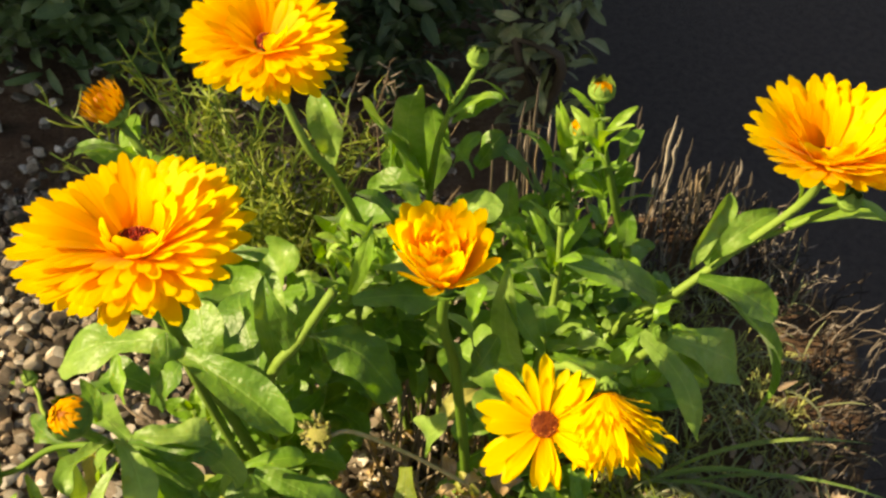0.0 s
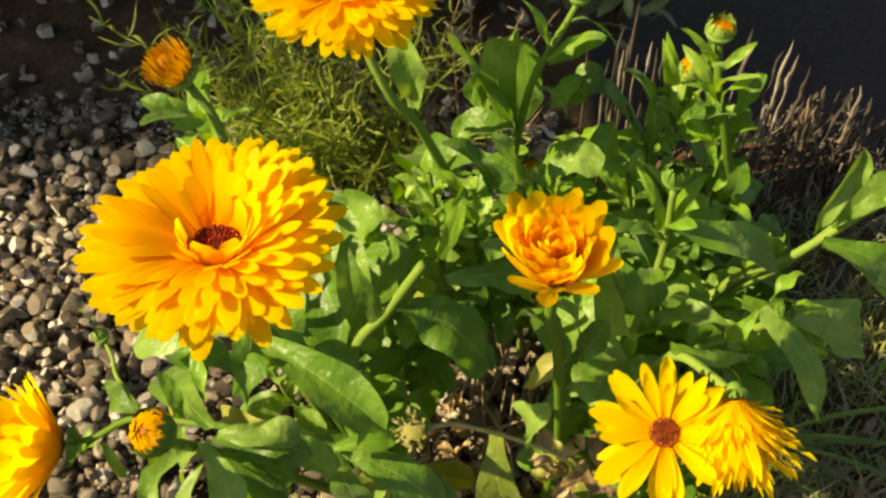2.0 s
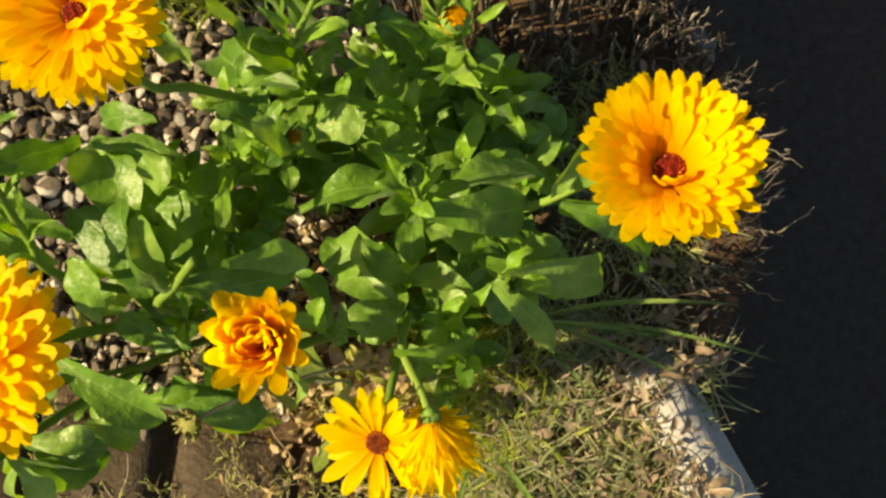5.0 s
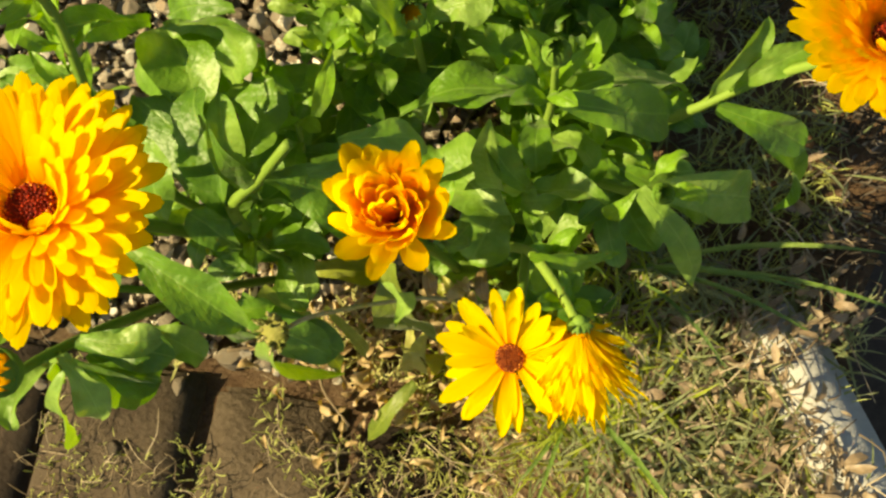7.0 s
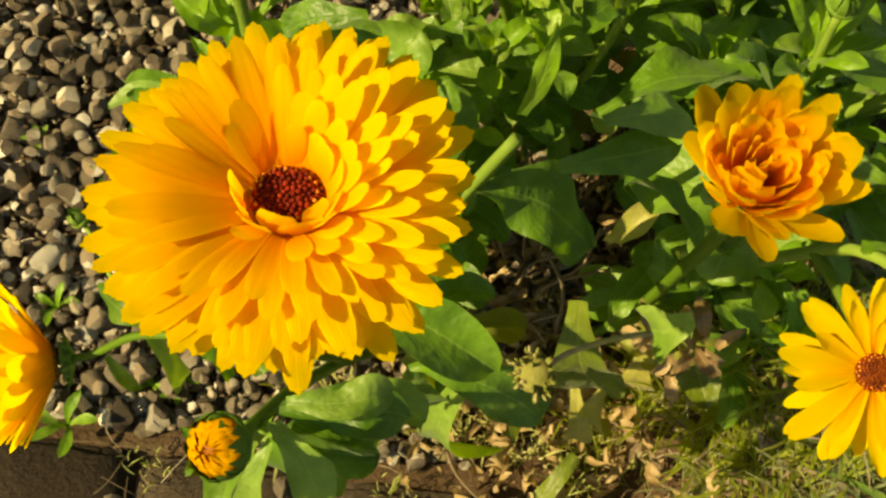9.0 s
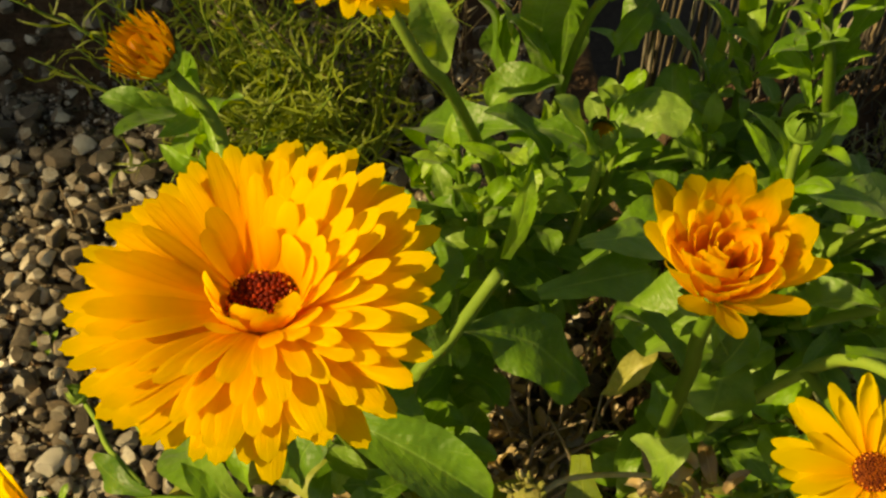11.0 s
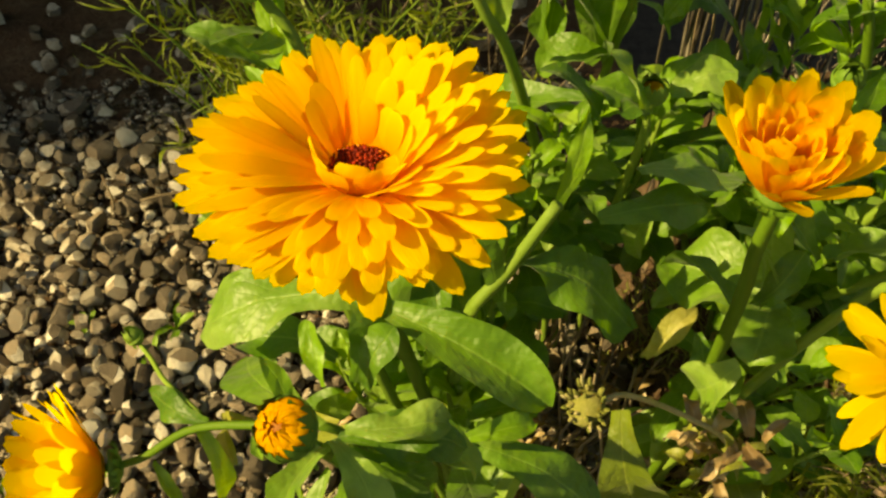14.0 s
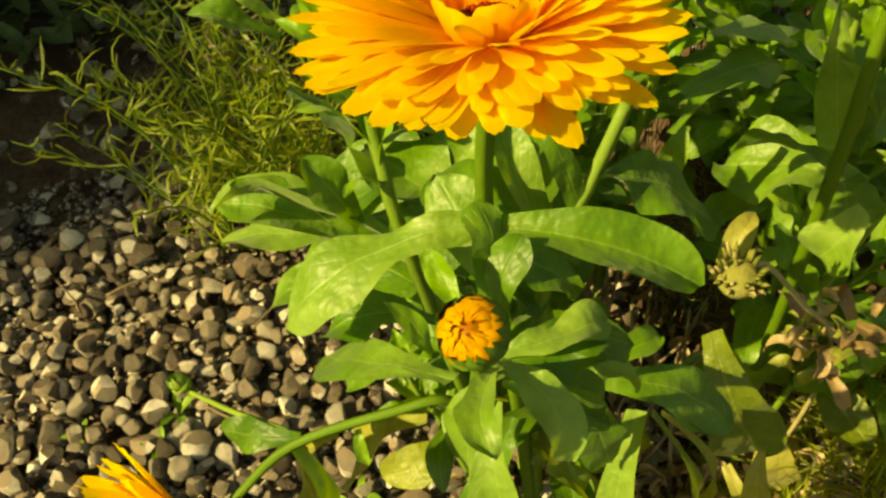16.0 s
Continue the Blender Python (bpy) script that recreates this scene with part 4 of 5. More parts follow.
leaf(right, (0.059, 0.287, 0.222), (0.080, 0.293, 0.240), 0.0100, .15)
leaf(right, (0.057, 0.285, 0.214), (0.055, 0.262, 0.224), 0.0110, .15)
leaf(right, (0.058, 0.286, 0.206), (0.038, 0.298, 0.222), 0.0120, .15)
leaf(right, (0.056, 0.285, 0.196), (0.078, 0.270, 0.206), 0.0130, .15)
leaf(right, (0.086, 0.262, 0.228), (0.125, 0.262, 0.196), 0.0150, .12, roll=10)

def shoot(plant, top, n, long0, long1, seed, start=0.35, wide=0.36):
    """A leafy side stem: spoon leaves wind up it, smaller and steeper towards its top."""
    r = random.Random(seed)
    top = Vector(top)
    foot = plant.matrix_basis.translation.lerp(Vector((top.x, top.y, 0.0)), r.uniform(0.2, 0.5))
    foot.z = land(foot.x, foot.y) - 0.003
    knots = (foot, foot.lerp(top, 0.4) + Vector((r.uniform(-0.008, 0.008), r.uniform(-0.008, 0.008), 0.012)), foot.lerp(top, 0.75) + Vector((r.uniform(-0.005, 0.005), r.uniform(-0.005, 0.005), 0.005)), top)
    stem(plant, knots, 0.0024, 0.0012)
    pts = curve_points(knots, 60)
    turn = r.uniform(0, 6.28)
    for k in range(n):
        f = (k + 0.5) / n
        p = pts[min(59, int((start + (1 - start) * f) * 59))]
        turn += 2.4 + r.uniform(-0.35, 0.35)
        lift = radians(-12 + 70 * f ** 1.4 + r.uniform(-14, 14))
        le = (long0 + (long1 - long0) * f) * r.uniform(0.8, 1.15)
        out = Vector((math.cos(turn) * math.cos(lift), math.sin(turn) * math.cos(lift), math.sin(lift)))
        w = le * wide * r.uniform(0.8, 1.15)
        leaf(plant, tuple(p), tuple(p + out * le), w, r.uniform(0.06, 0.22), OLIVE if p.z < 0.1 and r.random() < 0.5 else (YOUNG if f > 0.75 else GREEN), roll=r.uniform(-25, 25), shape="lance" if f > 0.85 else "spoon", fold=r.uniform(0.05, 0.5))


# leafy side stems of the clump
SHOOTS = (
    (left, -0.075, 0.293, 0.176), (left, -0.055, 0.309, 0.192), (left, -0.098, 0.312, 0.15), (left, -0.062, 0.268, 0.19), (left, -0.04, 0.289, 0.205), (left, -0.105, 0.272, 0.15),
    (left, -0.08, 0.33, 0.15), (left, -0.06, 0.245, 0.17),
    (back, -0.02, 0.33, 0.21), (back, -0.036, 0.348, 0.19), (back, 0.002, 0.35, 0.19), (back, -0.014, 0.312, 0.205), (back, -0.052, 0.36, 0.16), (back, 0.022, 0.338, 0.205), (back, 0.034, 0.365, 0.185), (back, -0.03, 0.312, 0.21),
    (right, 0.05, 0.335, 0.21), (right, 0.06, 0.36, 0.2), (right, 0.043, 0.312, 0.2), (right, 0.076, 0.313, 0.2), (right, 0.098, 0.342, 0.185), (right, 0.066, 0.378, 0.185), (right, 0.09, 0.366, 0.175),
    (right, 0.082, 0.282, 0.19), (right, 0.102, 0.305, 0.18), (right, 0.032, 0.385, 0.17), (right, 0.062, 0.295, 0.19), (right, 0.112, 0.325, 0.165), (right, 0.1, 0.268, 0.18),
    (front, 0.05, 0.268, 0.175), (front, 0.068, 0.244, 0.165), (front, 0.075, 0.225, 0.15),
)
for k, (plant, x, y, z) in enumerate(SHOOTS):
    shoot(plant, (x, y, z), 15, 0.039, 0.016, 6000 + k, wide=0.35)
# leaves up the stem of the half-closed bud
for i in range(13):
    r = random.Random(5300 + i)
    p = Vector((-0.0985, 0.264, 0.238)).lerp(Vector((-0.106, 0.294, 0.298)), (i + r.random()) / 13)
    b = r.uniform(0, 6.28)
    out = Vector((math.cos(b), math.sin(b), r.uniform(0.2, 1.3))).normalized()
    le = r.uniform(0.014, 0.03)
    leaf(left, tuple(p), tuple(p + out * le), le * r.uniform(0.2, 0.3), r.uniform(0.05, 0.25))
# narrow leaves up the stems of the buds
for i in range(26):
    r = random.Random(5100 + i)
    f = r.random()
    p = Vector((0.087, 0.332, 0.2)).lerp(Vector((0.0765, 0.345, 0.272)), f) if i % 2 else Vector((0.0715, 0.356, 0.19)).lerp(Vector((0.0715, 0.354, 0.246)), f)
    b = r.uniform(0, 6.28)
    out = Vector((math.cos(b), math.sin(b), r.uniform(0.5, 1.6))).normalized()
    le = r.uniform(0.014, 0.028)
    leaf(right, tuple(p), tuple(p + out * le), r.uniform(0.0035, 0.006), r.uniform(0.05, 0.25))
# narrow leaves round the stem over the kerb
leaf(right, (0.156, 0.29, 0.283), (0.189, 0.289, 0.29), 0.006, 0.1)
leaf(right, (0.157, 0.291, 0.275), (0.192, 0.284, 0.268), 0.006, 0.12)
leaf(right, (0.15, 0.292, 0.27), (0.139, 0.296, 0.298), 0.006, 0.1)
leaf(right, (0.15, 0.296, 0.256), (0.195, 0.3, 0.255), 0.0055, 0.1)
leaf(right, (0.16, 0.29, 0.28), (0.176, 0.296, 0.298), 0.005, 0.1)

# withered bracts and leaves on the dead stem
for i in range(30):
    r = random.Random(1200 + i)
    p = Vector((0.027, 0.222, 0.163)) + Vector((r.uniform(-0.011, 0.012), r.uniform(-0.006, 0.006), r.uniform(-0.018, 0.016)))
    q = p + Vector((r.uniform(-1, 1), r.uniform(-1, 1), r.uniform(-0.9, 0.5))).normalized() * r.uniform(0.007, 0.015)
    leaf(front, tuple(p), tuple(q), r.uniform(0.003, 0.0055), r.uniform(0.1, 0.45), YELLOW if r.random() < 0.45 else DRY, fold=r.uniform(0.2, 1.0))


# ---- other plants ----
def feathery_plant():
    plant = thing("feathery_plant", (-0.115, 0.485, 0.0), "fine-leaved yellow-green feathery plant growing out of the gravel", "plant")
    r = random.Random(41)
    stems, fine = bmesh.new(), bmesh.new()
    for i in range(100):
        a, lean = r.uniform(0, 6.28), r.uniform(0.02, 0.085)
        foot = Vector((-0.115 + r.uniform(-0.045, 0.045), 0.485 + r.uniform(-0.02, 0.03), 0.0))
        top_z = r.uniform(0.06, 0.16) if i > 12 else r.uniform(0.15, 0.21)
        head = foot + Vector((math.cos(a) * lean * 1.15, math.sin(a) * lean * 0.8 - 0.004, top_z))
        mid = (foot + head) / 2 + Vector((0, 0, 0.25 * top_z * r.uniform(0.2, 0.8)))
        pts = curve_points((foot, mid, head), 8)
        tube(stems, pts, 0.0008, 0.0004, 4)
        n = r.randint(8, 13)
        for k in range(n):
            f = 0.15 + 0.85 * k / n
            p = pts[min(7, int(f * 7))].lerp(pts[min(7, int(f * 7) + 1)], f * 7 % 1)
            for twig in range(2):
                out = Vector((r.uniform(-1, 1), r.uniform(-1, 1), r.uniform(-0.1, 0.9))).normalized()
                le = r.uniform(0.01, 0.03) * (1.2 - 0.5 * f)
                sheet(fine, p, p + out * le, r.uniform(0.0009, 0.0021), r.uniform(-0.3, 0.4), r.uniform(-60, 60), "lance", 0.2, 0.1, 4, 1, k)
    tagged(part("stem_tangle", stems, STEM, plant), kind="stuff")
    tagged(part("foliage", fine, FEATHER, plant, "fine thread-like yellow-green leaflets"), kind="stuff")
    for i in range(38):
        bm = bmesh.new()
        foot = Vector((-0.1 + r.uniform(-0.05, 0.09), 0.5 + r.uniform(-0.03, 0.04), 0.0))
        head = foot + Vector((r.uniform(-0.05, 0.07), r.uniform(-0.03, 0.03), r.uniform(0.06, 0.17)))
        tube(bm, curve_points((foot, (foot + head) / 2 + Vector((r.uniform(-0.01, 0.01), 0, 0.01)), head), 7), 0.0005, 0.0004, 4)
        for k in range(4):
            p = head + Vector((0, 0, -0.006 * k))
            tube(bm, [p, p + Vector((r.uniform(-0.008, 0.008), r.uniform(-0.006, 0.006), r.uniform(0.002, 0.008)))], 0.0008, 0.0003, 4)
        part("dry_twig", bm, STRAW, plant, "thin dry twig" if i == 0 else "")


feathery_plant()


def dry_stalks():
    plant = thing("dry_stalks", (0.14, 0.4, land(0.14, 0.4)), "clump of dead brown upright stalks on the bank", "dry plant")
    r = random.Random(43)
    for i in range(240):
        tall = i < 64
        if tall:
            at, spread, top_z = r.choice(((0.06, 0.009, 0.216), (0.075, 0.007, 0.2), (0.12, 0.008, 0.207), (0.145, 0.01, 0.183), (0.165, 0.01, 0.172)))
            x, y = r.gauss(at, spread), r.uniform(0.39, 0.42)
            top_z += r.gauss(0, 0.009)
        else:
            x, y = r.uniform(0.08, 0.195), r.uniform(0.36, 0.425)
            top_z = land(x, y) + r.uniform(0.01, 0.042)
        x = min(x, edge_x(y) - 0.004 + 0.008 * r.random())
        foot = Vector((x, y, land(x, y) - 0.004))
        head = Vector((x + r.gauss(0, 0.003 if tall else 0.007), y + r.gauss(0, 0.003 if tall else 0.006), max(top_z, foot.z + 0.012)))
        bm = bmesh.new()
        pts = [p + Vector((r.gauss(0, 0.0004), r.gauss(0, 0.0004), 0)) for p in curve_points((foot, (foot + head) / 2 + Vector((r.uniform(-0.002, 0.002), r.uniform(-0.002, 0.002), 0)), head), 14)]
        swell = [1.0] * 8 + [r.uniform(0.9, 3.0) for k in range(5)] + [0.3] if tall else None
        tube(bm, pts, r.uniform(0.0003, 0.0006), 0.0004, 5, 0.0, swell)
        part("stalk", bm, STRAW if r.random() < 0.12 else STALK, plant)


dry_stalks()


def edge_twigs():
    """Wiry dead stems that lean out over the drop beside the bed."""
    plant = thing("dry_twigs", (0.19, 0.3, land(0.19, 0.3)), "dark wiry dead twigs leaning over the edge of the bed", "dry plant")
    r = random.Random(47)
    for i in range(260):
        y = r.uniform(0.235, 0.47)
        x = edge_x(y) - abs(r.gauss(0.0, 0.024)) - 0.003
        foot = Vector((x, y, land(x, y) - 0.003))
        head = foot + Vector((r.uniform(-0.008, 0.026), r.uniform(-0.018, 0.014), r.uniform(0.008, 0.042)))
        pts = [p + Vector((r.gauss(0, 0.0009), r.gauss(0, 0.0009), 0)) for p in curve_points((foot, foot.lerp(head, 0.5) + Vector((r.uniform(-0.005, 0.005), r.uniform(-0.005, 0.005), 0.006)), head), 9)]
        bm = bmesh.new()
        tube(bm, pts, r.uniform(0.0003, 0.0006), 0.0003, 4, 0.0, [1.0] * 6 + [r.uniform(0.8, 2.6) for k in range(2)] + [0.5])
        part("twig", bm, TWIG, plant)


edge_twigs()


def shrub(name, at, spread, count, size, mat, label, seed, low=0.02, high=0.4):
    plant = thing(name, at, label, "shrub")
    r = random.Random(seed)
    at = Vector(at)
    crown = bmesh.new()
    tips = []
    for i in range(16):
        a = r.uniform(0, 6.28)
        end = at + Vector((math.cos(a) * spread[0] * r.uniform(0.3, 0.9), math.sin(a) * spread[1] * r.uniform(0.3, 0.9), r.uniform(low + 0.05, high)))
        bm = bmesh.new()
        pts = curve_points((at, at.lerp(end, 0.5) + Vector((r.uniform(-0.03, 0.03), r.uniform(-0.03, 0.03), 0.04)), end), 8)
        tube(bm, pts, 0.006, 0.0015, 6)
        part("branch", bm, BARK, plant)
        tips += pts[2:]
    for i in range(count):
        p = r.choice(tips) + Vector((r.gauss(0, spread[0] * 0.22), r.gauss(0, spread[1] * 0.22), r.gauss(0, 0.045)))
        p.z = max(p.z, low * r.uniform(0.5, 1.5))
        out = Vector((r.uniform(-1, 1), r.uniform(-1, 0.6), r.uniform(-0.5, 0.7))).normalized()
        le = size * r.uniform(0.6, 1.3)
        sheet(crown, p, p + out * le, le * r.uniform(0.3, 0.5), r.uniform(0, 0.15), r.uniform(-50, 50), "lance", 0.3, 0.05, 4, 2, i)
    tagged(part("crown", crown, mat, plant), kind="stuff")


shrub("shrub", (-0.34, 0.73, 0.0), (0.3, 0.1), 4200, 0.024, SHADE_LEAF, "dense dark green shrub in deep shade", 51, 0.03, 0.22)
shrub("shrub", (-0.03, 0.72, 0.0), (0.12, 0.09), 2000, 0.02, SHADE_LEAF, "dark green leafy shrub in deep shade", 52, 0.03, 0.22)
# this hedge is added to block sky light from the gravel at the back
shrub("shrub", (-0.25, 1.05, 0.0), (0.75, 0.14), 2600, 0.05, SHADE_LEAF, "tall dark hedge behind the bed, added to block sky light", 54, 0.05, 1.1)
shrub("variegated_shrub", (0.075, 0.635, 0.0), (0.05, 0.04), 240, 0.02, EDGED_LEAF, "small variegated shrub with pale-edged leaves", 53, 0.02, 0.14)


def grass_tuft(at, blades, label, seed):
    tuft = thing("grass_tuft", (*at, land(*at)), label, "grass", "grass tufts")
    r = random.Random(seed)
    for tip in blades:
        bm = bmesh.new()
        foot = Vector((at[0] + r.uniform(-0.006, 0.006), at[1] + r.uniform(-0.006, 0.006), land(*at)))
        sheet(bm, foot, tip, r.uniform(0.0018, 0.003), r.uniform(0.08, 0.2), r.uniform(-20, 20), "lance", 0.5, 0.02, 10, 2, 3)
        part("blade", bm, GRASS, tuft)


grass_tuft((0.1, 0.245), ((0.2, 0.25, 0.17), (0.22, 0.225, 0.155), (0.17, 0.235, 0.16), (0.14, 0.2, 0.15), (0.185, 0.215, 0.14)), "long green grass blades lying over the bank", 61)
grass_tuft((0.075, 0.19), ((0.118, 0.14, 0.17), (0.062, 0.138, 0.12), (0.085, 0.13, 0.13), (0.055, 0.15, 0.1)), "bright green grass blades beside the bricks", 62)

# ---- litter and moss on the bank ----
def bare_stone(x, y):
    """The swept outer part of the kerb stone."""
    return y < 0.212 and (x - 0.191) * 0.875 + (y - 0.206) * 0.485 > -0.02


r = random.Random(71)
chips = bmesh.new()
for i in range(3200):
    y = r.uniform(0.05, 0.44)
    x = r.uniform(0.03, edge_x(y) - 0.008)
    # scraps thin out beyond y 0.2 to stand in for the clump's shade
    if r.random() > 0.35 + 0.65 * step(0.03, 0.1, x) or r.random() < 0.97 * step(0.2, 0.28, y):
        continue
    if bare_stone(x, y) and r.random() < 0.94:
        continue
    z = land(x, y) + r.uniform(0.0, 0.012) + 0.012 * step(0.14, 0.17, x)
    out = Vector((r.uniform(-1, 1), r.uniform(-1, 1), r.uniform(-0.3, 0.5))).normalized()
    le = r.uniform(0.003, 0.011)
    sheet(chips, (x, y, z), Vector((x, y, z)) + out * le, le * r.uniform(0.25, 0.6), r.uniform(-0.1, 0.3), r.uniform(-60, 60), "lance", 0.4, 0.1, 3, 2, i)
tagged(new("leaf_litter", mesh_of("leaf_litter", chips, LITTER)), "small dry brown leaf scraps strewn over the bank", "leaf litter", kind="stuff")

straws = bmesh.new()
for i in range(1000):
    y = r.uniform(0.06, 0.44)
    x = r.uniform(0.04, edge_x(y) - 0.006)
    # pale straw left out towards the back, imitating shade there
    if bare_stone(x, y) and r.random() < 0.85 or r.random() < 0.97 * step(0.2, 0.28, y):
        continue
    z = land(x, y) + r.uniform(0.001, 0.012) + 0.012 * step(0.14, 0.17, x)
    a, le = r.uniform(0, 6.28), r.uniform(0.008, 0.03)
    p = Vector((x, y, z))
    q = p + Vector((math.cos(a) * le, math.sin(a) * le, r.uniform(0.0, 0.012)))
    tube(straws, curve_points((p, (p + q) / 2 + Vector((r.uniform(-0.004, 0.004), r.uniform(-0.004, 0.004), r.uniform(0, 0.006))), q), 5), 0.0004, 0.00025, 4)
tagged(new("dry_straw", mesh_of("dry_straw", straws, STRAW)), "tangle of thin dry stems lying on the bank", "straw", kind="stuff")

moss = bmesh.new()
for i in range(7000):
    y = r.uniform(0.1, 0.38)
    x = r.uniform(-0.005, min(0.19, edge_x(y)))
    if noise.noise((x * 30, y * 30, 9.0)) < -0.12:
        continue
    z = land(x, y)
    p = Vector((x, y, z))
    out = Vector((r.uniform(-1, 1), r.uniform(-1, 1), r.uniform(0.3, 1.4))).normalized()
    sheet(moss, p, p + out * r.uniform(0.006, 0.018), r.uniform(0.0006, 0.0012), r.uniform(-0.2, 0.3), 0, "lance", 0.2, 0.0, 3, 1, i)
tagged(new("moss", mesh_of("moss", moss, MOSS)), "wispy moss and fine grass on the bank", "moss", kind="stuff")

fringe = bmesh.new()
for i in range(1500):
    x, y = r.uniform(-0.13, 0.01), r.uniform(0.2, 0.27)
    if noise.noise((x * 34, y * 34, 11.0)) < 0.05:
        continue
    p = Vector((x, y, land(x, y) + r.uniform(0.004, 0.014)))
    out = Vector((r.uniform(-1, 1), r.uniform(-1, 1), r.uniform(0.2, 1.2))).normalized()
    sheet(fringe, p, p + out * r.uniform(0.005, 0.016), r.uniform(0.0007, 0.0016), r.uniform(-0.2, 0.3), 0, "lance", 0.2, 0.0, 3, 1, i)
tagged(new("moss_fringe", mesh_of("moss_fringe", fringe, MOSS)), "olive moss sprigs among the stones in front of the marigolds", "moss", kind="stuff")

stubble = thing("dead_stems", (0.0, 0.3, 0.0), "brown dead stems standing in the gap of the clump", "dry plant")
for i in range(34):
    foot = Vector((r.gauss(0.0, 0.016), r.gauss(0.305, 0.022), 0.002))
    head = foot + Vector((r.uniform(-0.025, 0.025), r.uniform(-0.02, 0.02), r.uniform(0.02, 0.11)))
    bm = bmesh.new()
    tube(bm, curve_points((foot, (foot + head) / 2 + Vector((r.uniform(-0.008, 0.008), r.uniform(-0.008, 0.008), 0)), head), 6), r.uniform(0.0006, 0.0014), 0.0006, 5)
    part("dry_stem", bm, STRAW, stubble)

dead = bmesh.new()
for i in range(620):
    x, y = min(0.06, r.gauss(0.0, 0.042)), r.gauss(0.255, 0.048)
    z = land(x, y) + r.uniform(0.004, 0.03)
    out = Vector((r.uniform(-1, 1), r.uniform(-1, 1), r.uniform(-0.4, 0.7))).normalized()
    le = r.uniform(0.004, 0.014)
    sheet(dead, (x, y, z), Vector((x, y, z)) + out * le, le * r.uniform(0.25, 0.5), r.uniform(0.05, 0.35), r.uniform(-70, 70), "spoon", 0.7, 0.35, 7, 4, i)
tagged(new("dead_leaves", mesh_of("dead_leaves", dead, DRY)), "brown curled dead leaves under the marigolds", "leaf litter", kind="stuff")


turf = bmesh.new()
for i in range(1500):
    x, y = r.gauss(0.062, 0.026), r.gauss(0.212, 0.024)
    if x < 0.055 and y < 0.212:
        continue
    p = Vector((x, y, land(x, y)))
    out = Vector((r.uniform(-1, 1), r.uniform(-1, 1), r.uniform(0.1, 1.0))).normalized()
    sheet(turf, p, p + out * r.uniform(0.01, 0.034), r.uniform(0.0008, 0.0016), r.uniform(-0.1, 0.3), 0, "lance", 0.2, 0.0, 5, 1, i)
tagged(new("turf", mesh_of("turf", turf, FEATHER)), "thin yellow-green grass between the bricks and bank", "grass", kind="stuff")

# dull fine grass over the bank
thatch = bmesh.new()
for i in range(4200):
    x, y = r.uniform(0.05, 0.2), r.uniform(0.09, 0.38)
    # fewer blades past y 0.22, so that the bank looks shaded
    if noise.noise((x * 26, y * 26, 3.0)) < -0.1 or bare_stone(x, y) and r.random() < 0.8 or r.random() < 0.7 * step(0.22, 0.28, y):
        continue
    p = Vector((x, y, land(x, y) + 0.002))
    out = Vector((r.uniform(-1, 1), r.uniform(-1, 1), r.uniform(0.1, 0.8))).normalized()
    sheet(thatch, p, p + out * r.uniform(0.012, 0.03), r.uniform(0.0007, 0.0014), r.uniform(-0.1, 0.35), 0, "lance", 0.3, 0.0, 5, 1, i)
tagged(new("grass", mesh_of("grass", thatch, BLADE)), "dull grey-green fine grass on the bank", "grass", kind="stuff")

# straw and moss strewn over the bricks
wisps = bmesh.new()
for i in range(640):
    x, y = r.uniform(-0.2, 0.06), r.uniform(0.02, 0.2)
    y -= 0.145 * (x + 0.11)
    if noise.noise((x * 24, y * 24, 5.0)) < 0.0:
        continue
    p = Vector((x, y, 0.026 + r.uniform(0, 0.003)))
    a, le = r.uniform(0, 6.28), r.uniform(0.006, 0.028)
    q = p + Vector((math.cos(a) * le, math.sin(a) * le, r.uniform(-0.001, 0.006)))
    tube(wisps, curve_points((p, (p + q) / 2 + Vector((r.uniform(-0.004, 0.004), r.uniform(-0.004, 0.004), 0.003)), q), 5), 0.00028, 0.0002, 4)
tagged(new("straw_wisps", mesh_of("straw_wisps", wisps, STRAW)), "thin dry wisps of straw lying on the bricks", "straw", kind="stuff")
sprigs = bmesh.new()
for i in range(4200):
    x, y = r.uniform(-0.2, 0.06), r.uniform(0.02, 0.2)
    y -= 0.145 * (x + 0.11)
    if noise.noise((x * 24, y * 24, 5.0)) < 0.05:
        continue
    p = Vector((x, y, 0.0235))
    out = Vector((r.uniform(-1, 1), r.uniform(-1, 1), r.uniform(0.2, 1.0))).normalized()
    sheet(sprigs, p, p + out * r.uniform(0.003, 0.01), r.uniform(0.0006, 0.0012), r.uniform(-0.2, 0.3), 0, "lance", 0.2, 0.0, 3, 1, i)
tagged(new("moss_sprigs", mesh_of("moss_sprigs", sprigs, MOSS)), "olive moss growing on the bricks", "moss", kind="stuff")


def weed(at, reach, n, label, seed):
    plant = thing("weed", (at[0], at[1], land(*at)), label, "weed", "weeds in the gravel")
    r = random.Random(seed)
    for i in range(n):
        bm = bmesh.new()
        a = 6.28 * i / n + r.uniform(-0.5, 0.5)
        foot = Vector((at[0], at[1], land(*at) + 0.008))
        sheet(bm, foot, foot + Vector((math.cos(a) * reach, math.sin(a) * reach, reach * r.uniform(0.3, 0.9))), reach * 0.35, 0.12, r.uniform(-20, 20), "spoon", 0.2, 0.1, 7, 4, seed + i)
        part("leaf", bm, YOUNG, plant)


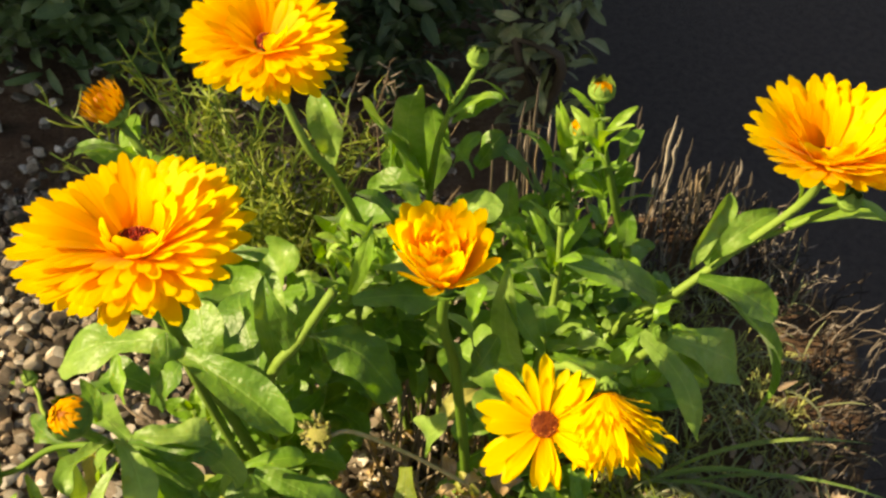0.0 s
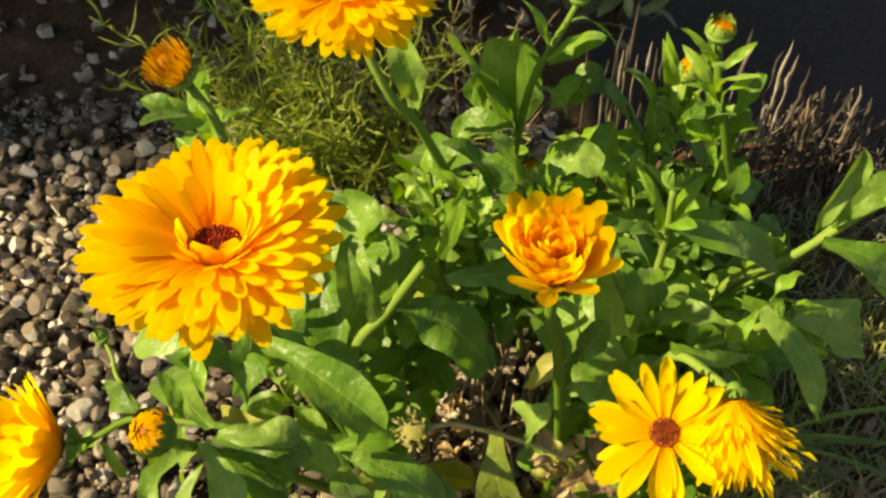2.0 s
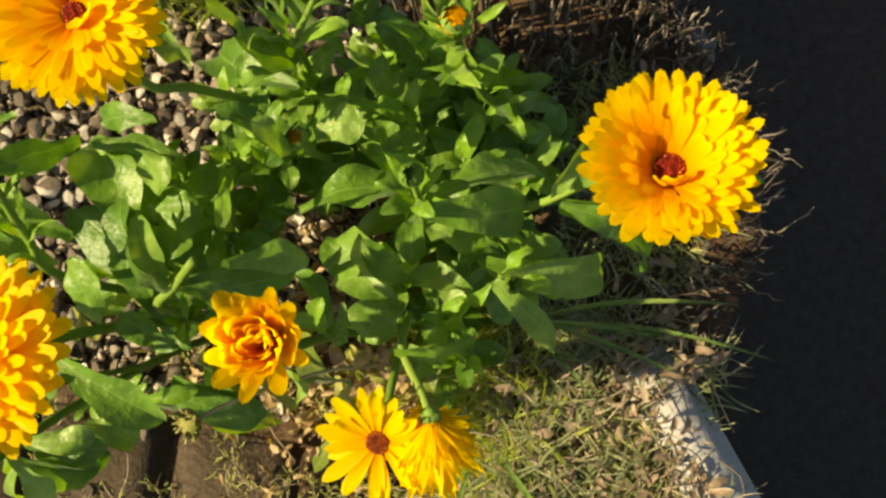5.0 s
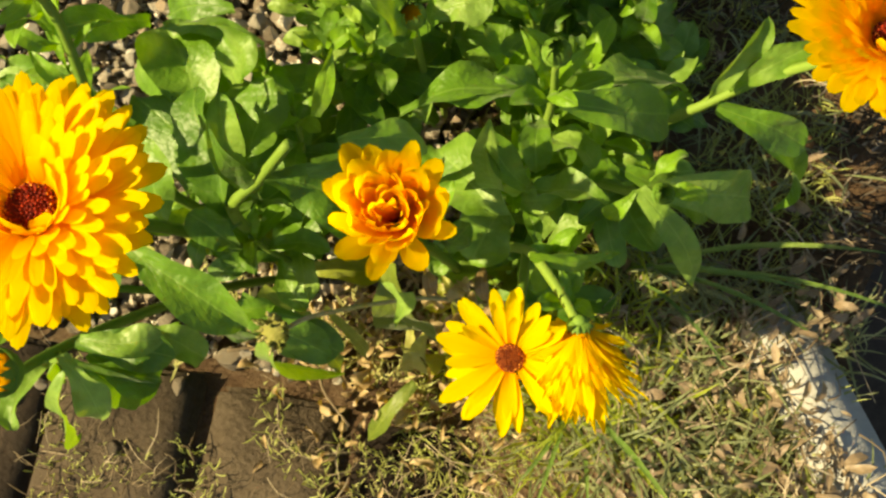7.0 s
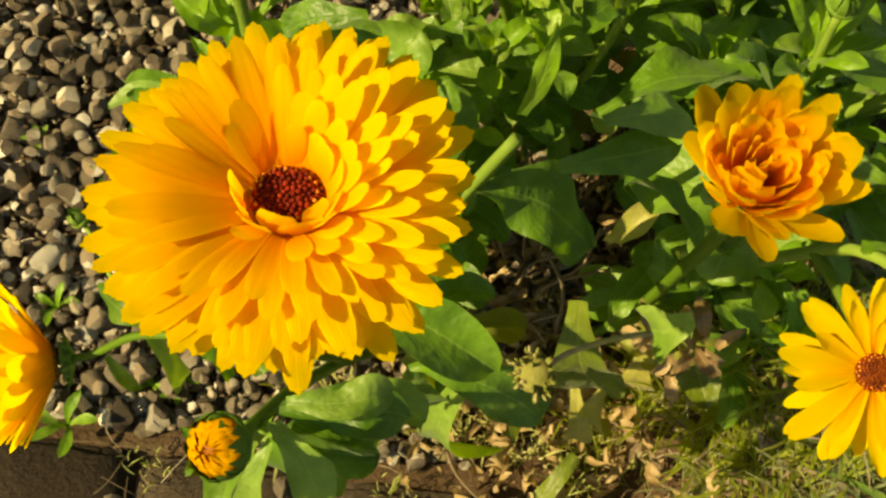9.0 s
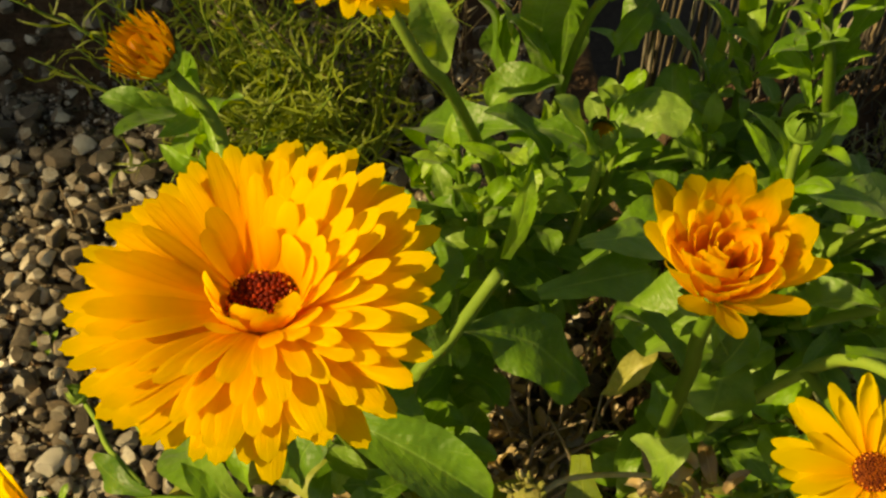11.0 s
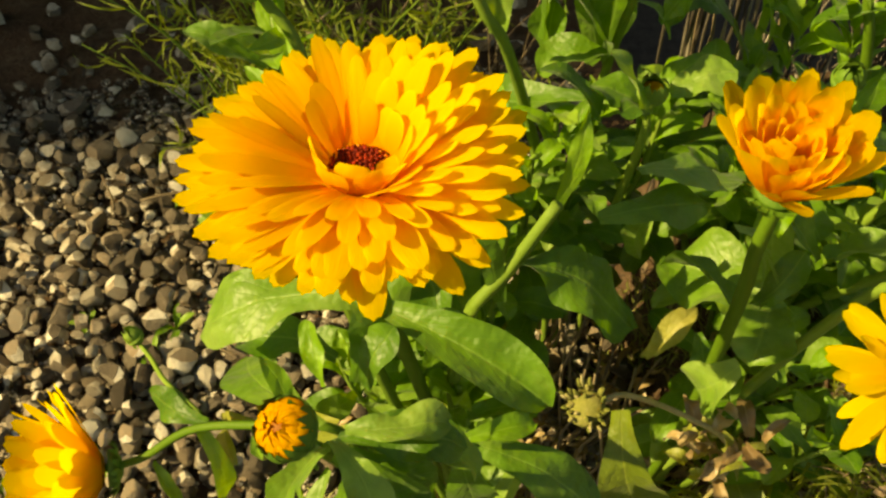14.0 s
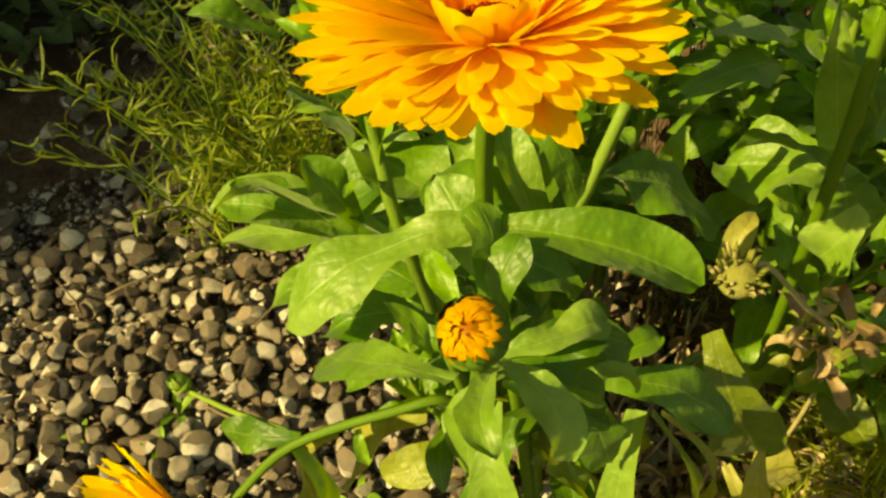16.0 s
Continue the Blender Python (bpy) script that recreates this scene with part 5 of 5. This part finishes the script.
for k, (x, y, reach) in enumerate(((-0.238, 0.285, 0.012), (-0.225, 0.225, 0.016), (-0.26, 0.235, 0.014), (-0.16, 0.21, 0.014), (-0.19, 0.245, 0.01), (-0.205, 0.37, 0.012), (-0.14, 0.215, 0.016), (-0.282, 0.28, 0.012), (-0.264, 0.257, 0.011), (-0.176, 0.246, 0.012), (-0.216, 0.355, 0.009), (-0.133, 0.294, 0.011), (-0.254, 0.376, 0.008))):
    weed((x, y), reach, 5, "tiny green weed seedling among the gravel", 300 + 10 * k)


def twig(a, b, thick, label, seed):
    r = random.Random(seed)
    a, b = Vector((*a, land(*a) + 0.021)), Vector((*b, land(*b) + 0.021))
    bm = bmesh.new()
    tube(bm, curve_points((a, a.lerp(b, 0.4) + Vector((r.uniform(-0.004, 0.004), r.uniform(-0.004, 0.004), 0.002)), b), 8), thick, thick * 0.6, 6)
    ob = tagged(new("twig", mesh_of("twig", bm, STRAW)), label, "twig", "twigs on the gravel")


for k, (a, b) in enumerate((((-0.168, 0.345), (-0.19, 0.362)), ((-0.23, 0.45), (-0.2, 0.455)), ((-0.245, 0.445), (-0.255, 0.47)), ((-0.1, 0.212), (-0.06, 0.222)), ((-0.05, 0.205), (-0.03, 0.175)), ((-0.13, 0.41), (-0.16, 0.4)))):
    twig(a, b, 0.0009, "thin dry twig lying on the gravel", 400 + k)

# ---- gravel ----
def pebble_shape(bm, seed, size, m=Matrix.Identity(4)):
    """An angular, slightly flattened stone."""
    r = random.Random(seed)
    vs = bmesh.ops.create_icosphere(bm, subdivisions=2, radius=1)["verts"]
    cuts = [(Vector((r.gauss(0, 1), r.gauss(0, 1), r.gauss(0, 1))).normalized(), r.uniform(0.48, 0.84)) for k in range(10)]
    for v in vs:
        c = v.co.copy()
        for n, d in cuts:
            over = c.dot(n) - d
            if over > 0:
                c -= n * over
        c *= 1 + 0.08 * noise.noise(c * 2.3 + Vector((seed * 3.7, 0, 0)))
        v.co = m @ Vector((c.x * size, c.y * size * 0.82, c.z * size * 0.68))


def stone_spot(r):
    x = -0.62 + 0.68 * r.random()
    y = 0.165 + 0.62 * r.random()
    return x, y


def stony(x, y):
    return y > 0.21 - (x + 0.11) * 0.175 and x < 0.03 - 0.07 * (1 - step(0.24, 0.29, y)) + 0.02 * noise.noise((x * 9, y * 9, 2)) and x < edge_x(y) - 0.01


gravel = thing("gravel", (-0.2, 0.35, 0.0), "bed of small angular pale brown gravel stones", "gravel", kind="stuff")
SHAPES = []
for s in range(14):
    bm = bmesh.new()
    pebble_shape(bm, s, 1.0)
    SHAPES.append(mesh_of("pebble", bm, PEBBLE))
    SHAPES[-1].set_sharp_from_angle(angle=radians(28))
r = random.Random(81)
taken = {}


def free_spot(x, y, size):
    """Keeps stones of one layer from sitting inside each other."""
    cx, cy = int(x // 0.02), int(y // 0.02)
    for i in range(cx - 1, cx + 2):
        for j in range(cy - 1, cy + 2):
            for px, py, ps in taken.get((i, j), ()):
                if (px - x) ** 2 + (py - y) ** 2 < (0.64 * (ps + size)) ** 2:
                    return False
    taken.setdefault((cx, cy), []).append((x, y, size))
    return True


singles = 0
verts, faces = [], []
base_shapes = [([v.co.copy() for v in m.vertices], [tuple(p.vertices) for p in m.polygons]) for m in SHAPES]
for layer, tries in ((0, 12000), (1, 12000), (2, 8000)):
    taken.clear()
    for i in range(tries):
        x, y = stone_spot(r)
        size = r.choice((0.0042, 0.0052, 0.006, 0.0066, 0.0076, 0.0092)) * r.uniform(0.85, 1.2)
        # stones give way to dark soil at the back, imitating deep shade
        if not stony(x, y) or r.random() < 0.97 * step(0.45, 0.57, y + 0.05 * noise.noise((x * 14, y * 14, 6))) or not free_spot(x, y, size):
            continue
        z = land(x, y) + (0.002, 0.0075, 0.013)[layer] + r.uniform(-0.002, 0.002)
        m = pose(x, y, z, r.uniform(-35, 35), r.uniform(-35, 35), r.uniform(0, 360)) @ Matrix.Scale(size, 4)
        k = r.randrange(len(SHAPES))
        if layer and singles < 300 and -0.26 < x < -0.1 and 0.22 < y < 0.46:
            singles += 1
            ob = new("pebble", SHAPES[k])
            ob.parent = gravel
            ob.matrix_basis = Matrix.Translation(-gravel.matrix_basis.translation) @ m
        else:
            n = len(verts)
            verts += [m @ c for c in base_shapes[k][0]]
            faces += [tuple(n + j for j in f) for f in base_shapes[k][1]]
# small grit between the stones
grit = []
for s in range(6):
    bm = bmesh.new()
    vs = bmesh.ops.create_icosphere(bm, subdivisions=1, radius=1)["verts"]
    for v in vs:
        v.co = Vector((v.co.x, v.co.y * 0.8, v.co.z * 0.7)) * r.uniform(0.75, 1.15)
    bm.faces.ensure_lookup_table()
    bm.verts.index_update()
    grit.append(([v.co.copy() for v in bm.verts], [tuple(v.index for v in f.verts) for f in bm.faces]))
    bm.free()
for i in range(8000):
    x, y = r.uniform(-0.36, 0.02), r.uniform(0.18, 0.56)
    if not stony(x, y):
        continue
    size = r.uniform(0.0014, 0.0034)
    m = pose(x, y, land(x, y) + r.uniform(0.0, 0.007), r.uniform(0, 360), r.uniform(0, 360), 0) @ Matrix.Scale(size, 4)
    n = len(verts)
    shape = grit[r.randrange(6)]
    verts += [m @ c for c in shape[0]]
    faces += [tuple(n + j for j in f) for f in shape[1]]
me = bpy.data.meshes.new("gravel_rest")
me.from_pydata(verts, [], faces)
me.materials.append(PEBBLE_BED)
me.polygons.foreach_set("use_smooth", [True] * len(me.polygons))
me.set_sharp_from_angle(angle=radians(28))
ob = new("stones", me)
ob.parent = gravel
ob.matrix_parent_inverse = gravel.matrix_basis.inverted()
tagged(ob, "loose angular gravel stones", kind="stuff")

# single stones lying on the bricks
for x, y, size, turn in ((-0.156, 0.158, 0.0062, 20), (-0.221, 0.181, 0.005, 80), (-0.201, 0.19, 0.0045, 140), (-0.125, 0.192, 0.0058, 60)):
    ob = new("stone", SHAPES[int(turn) % len(SHAPES)])
    ob.matrix_basis = pose(x, y, 0.0245 + 0.45 * size, 0, 0, turn) @ Matrix.Scale(size, 4)
    tagged(ob, "small pale gravel stone lying on a brick", "stone", "stones on the bricks")
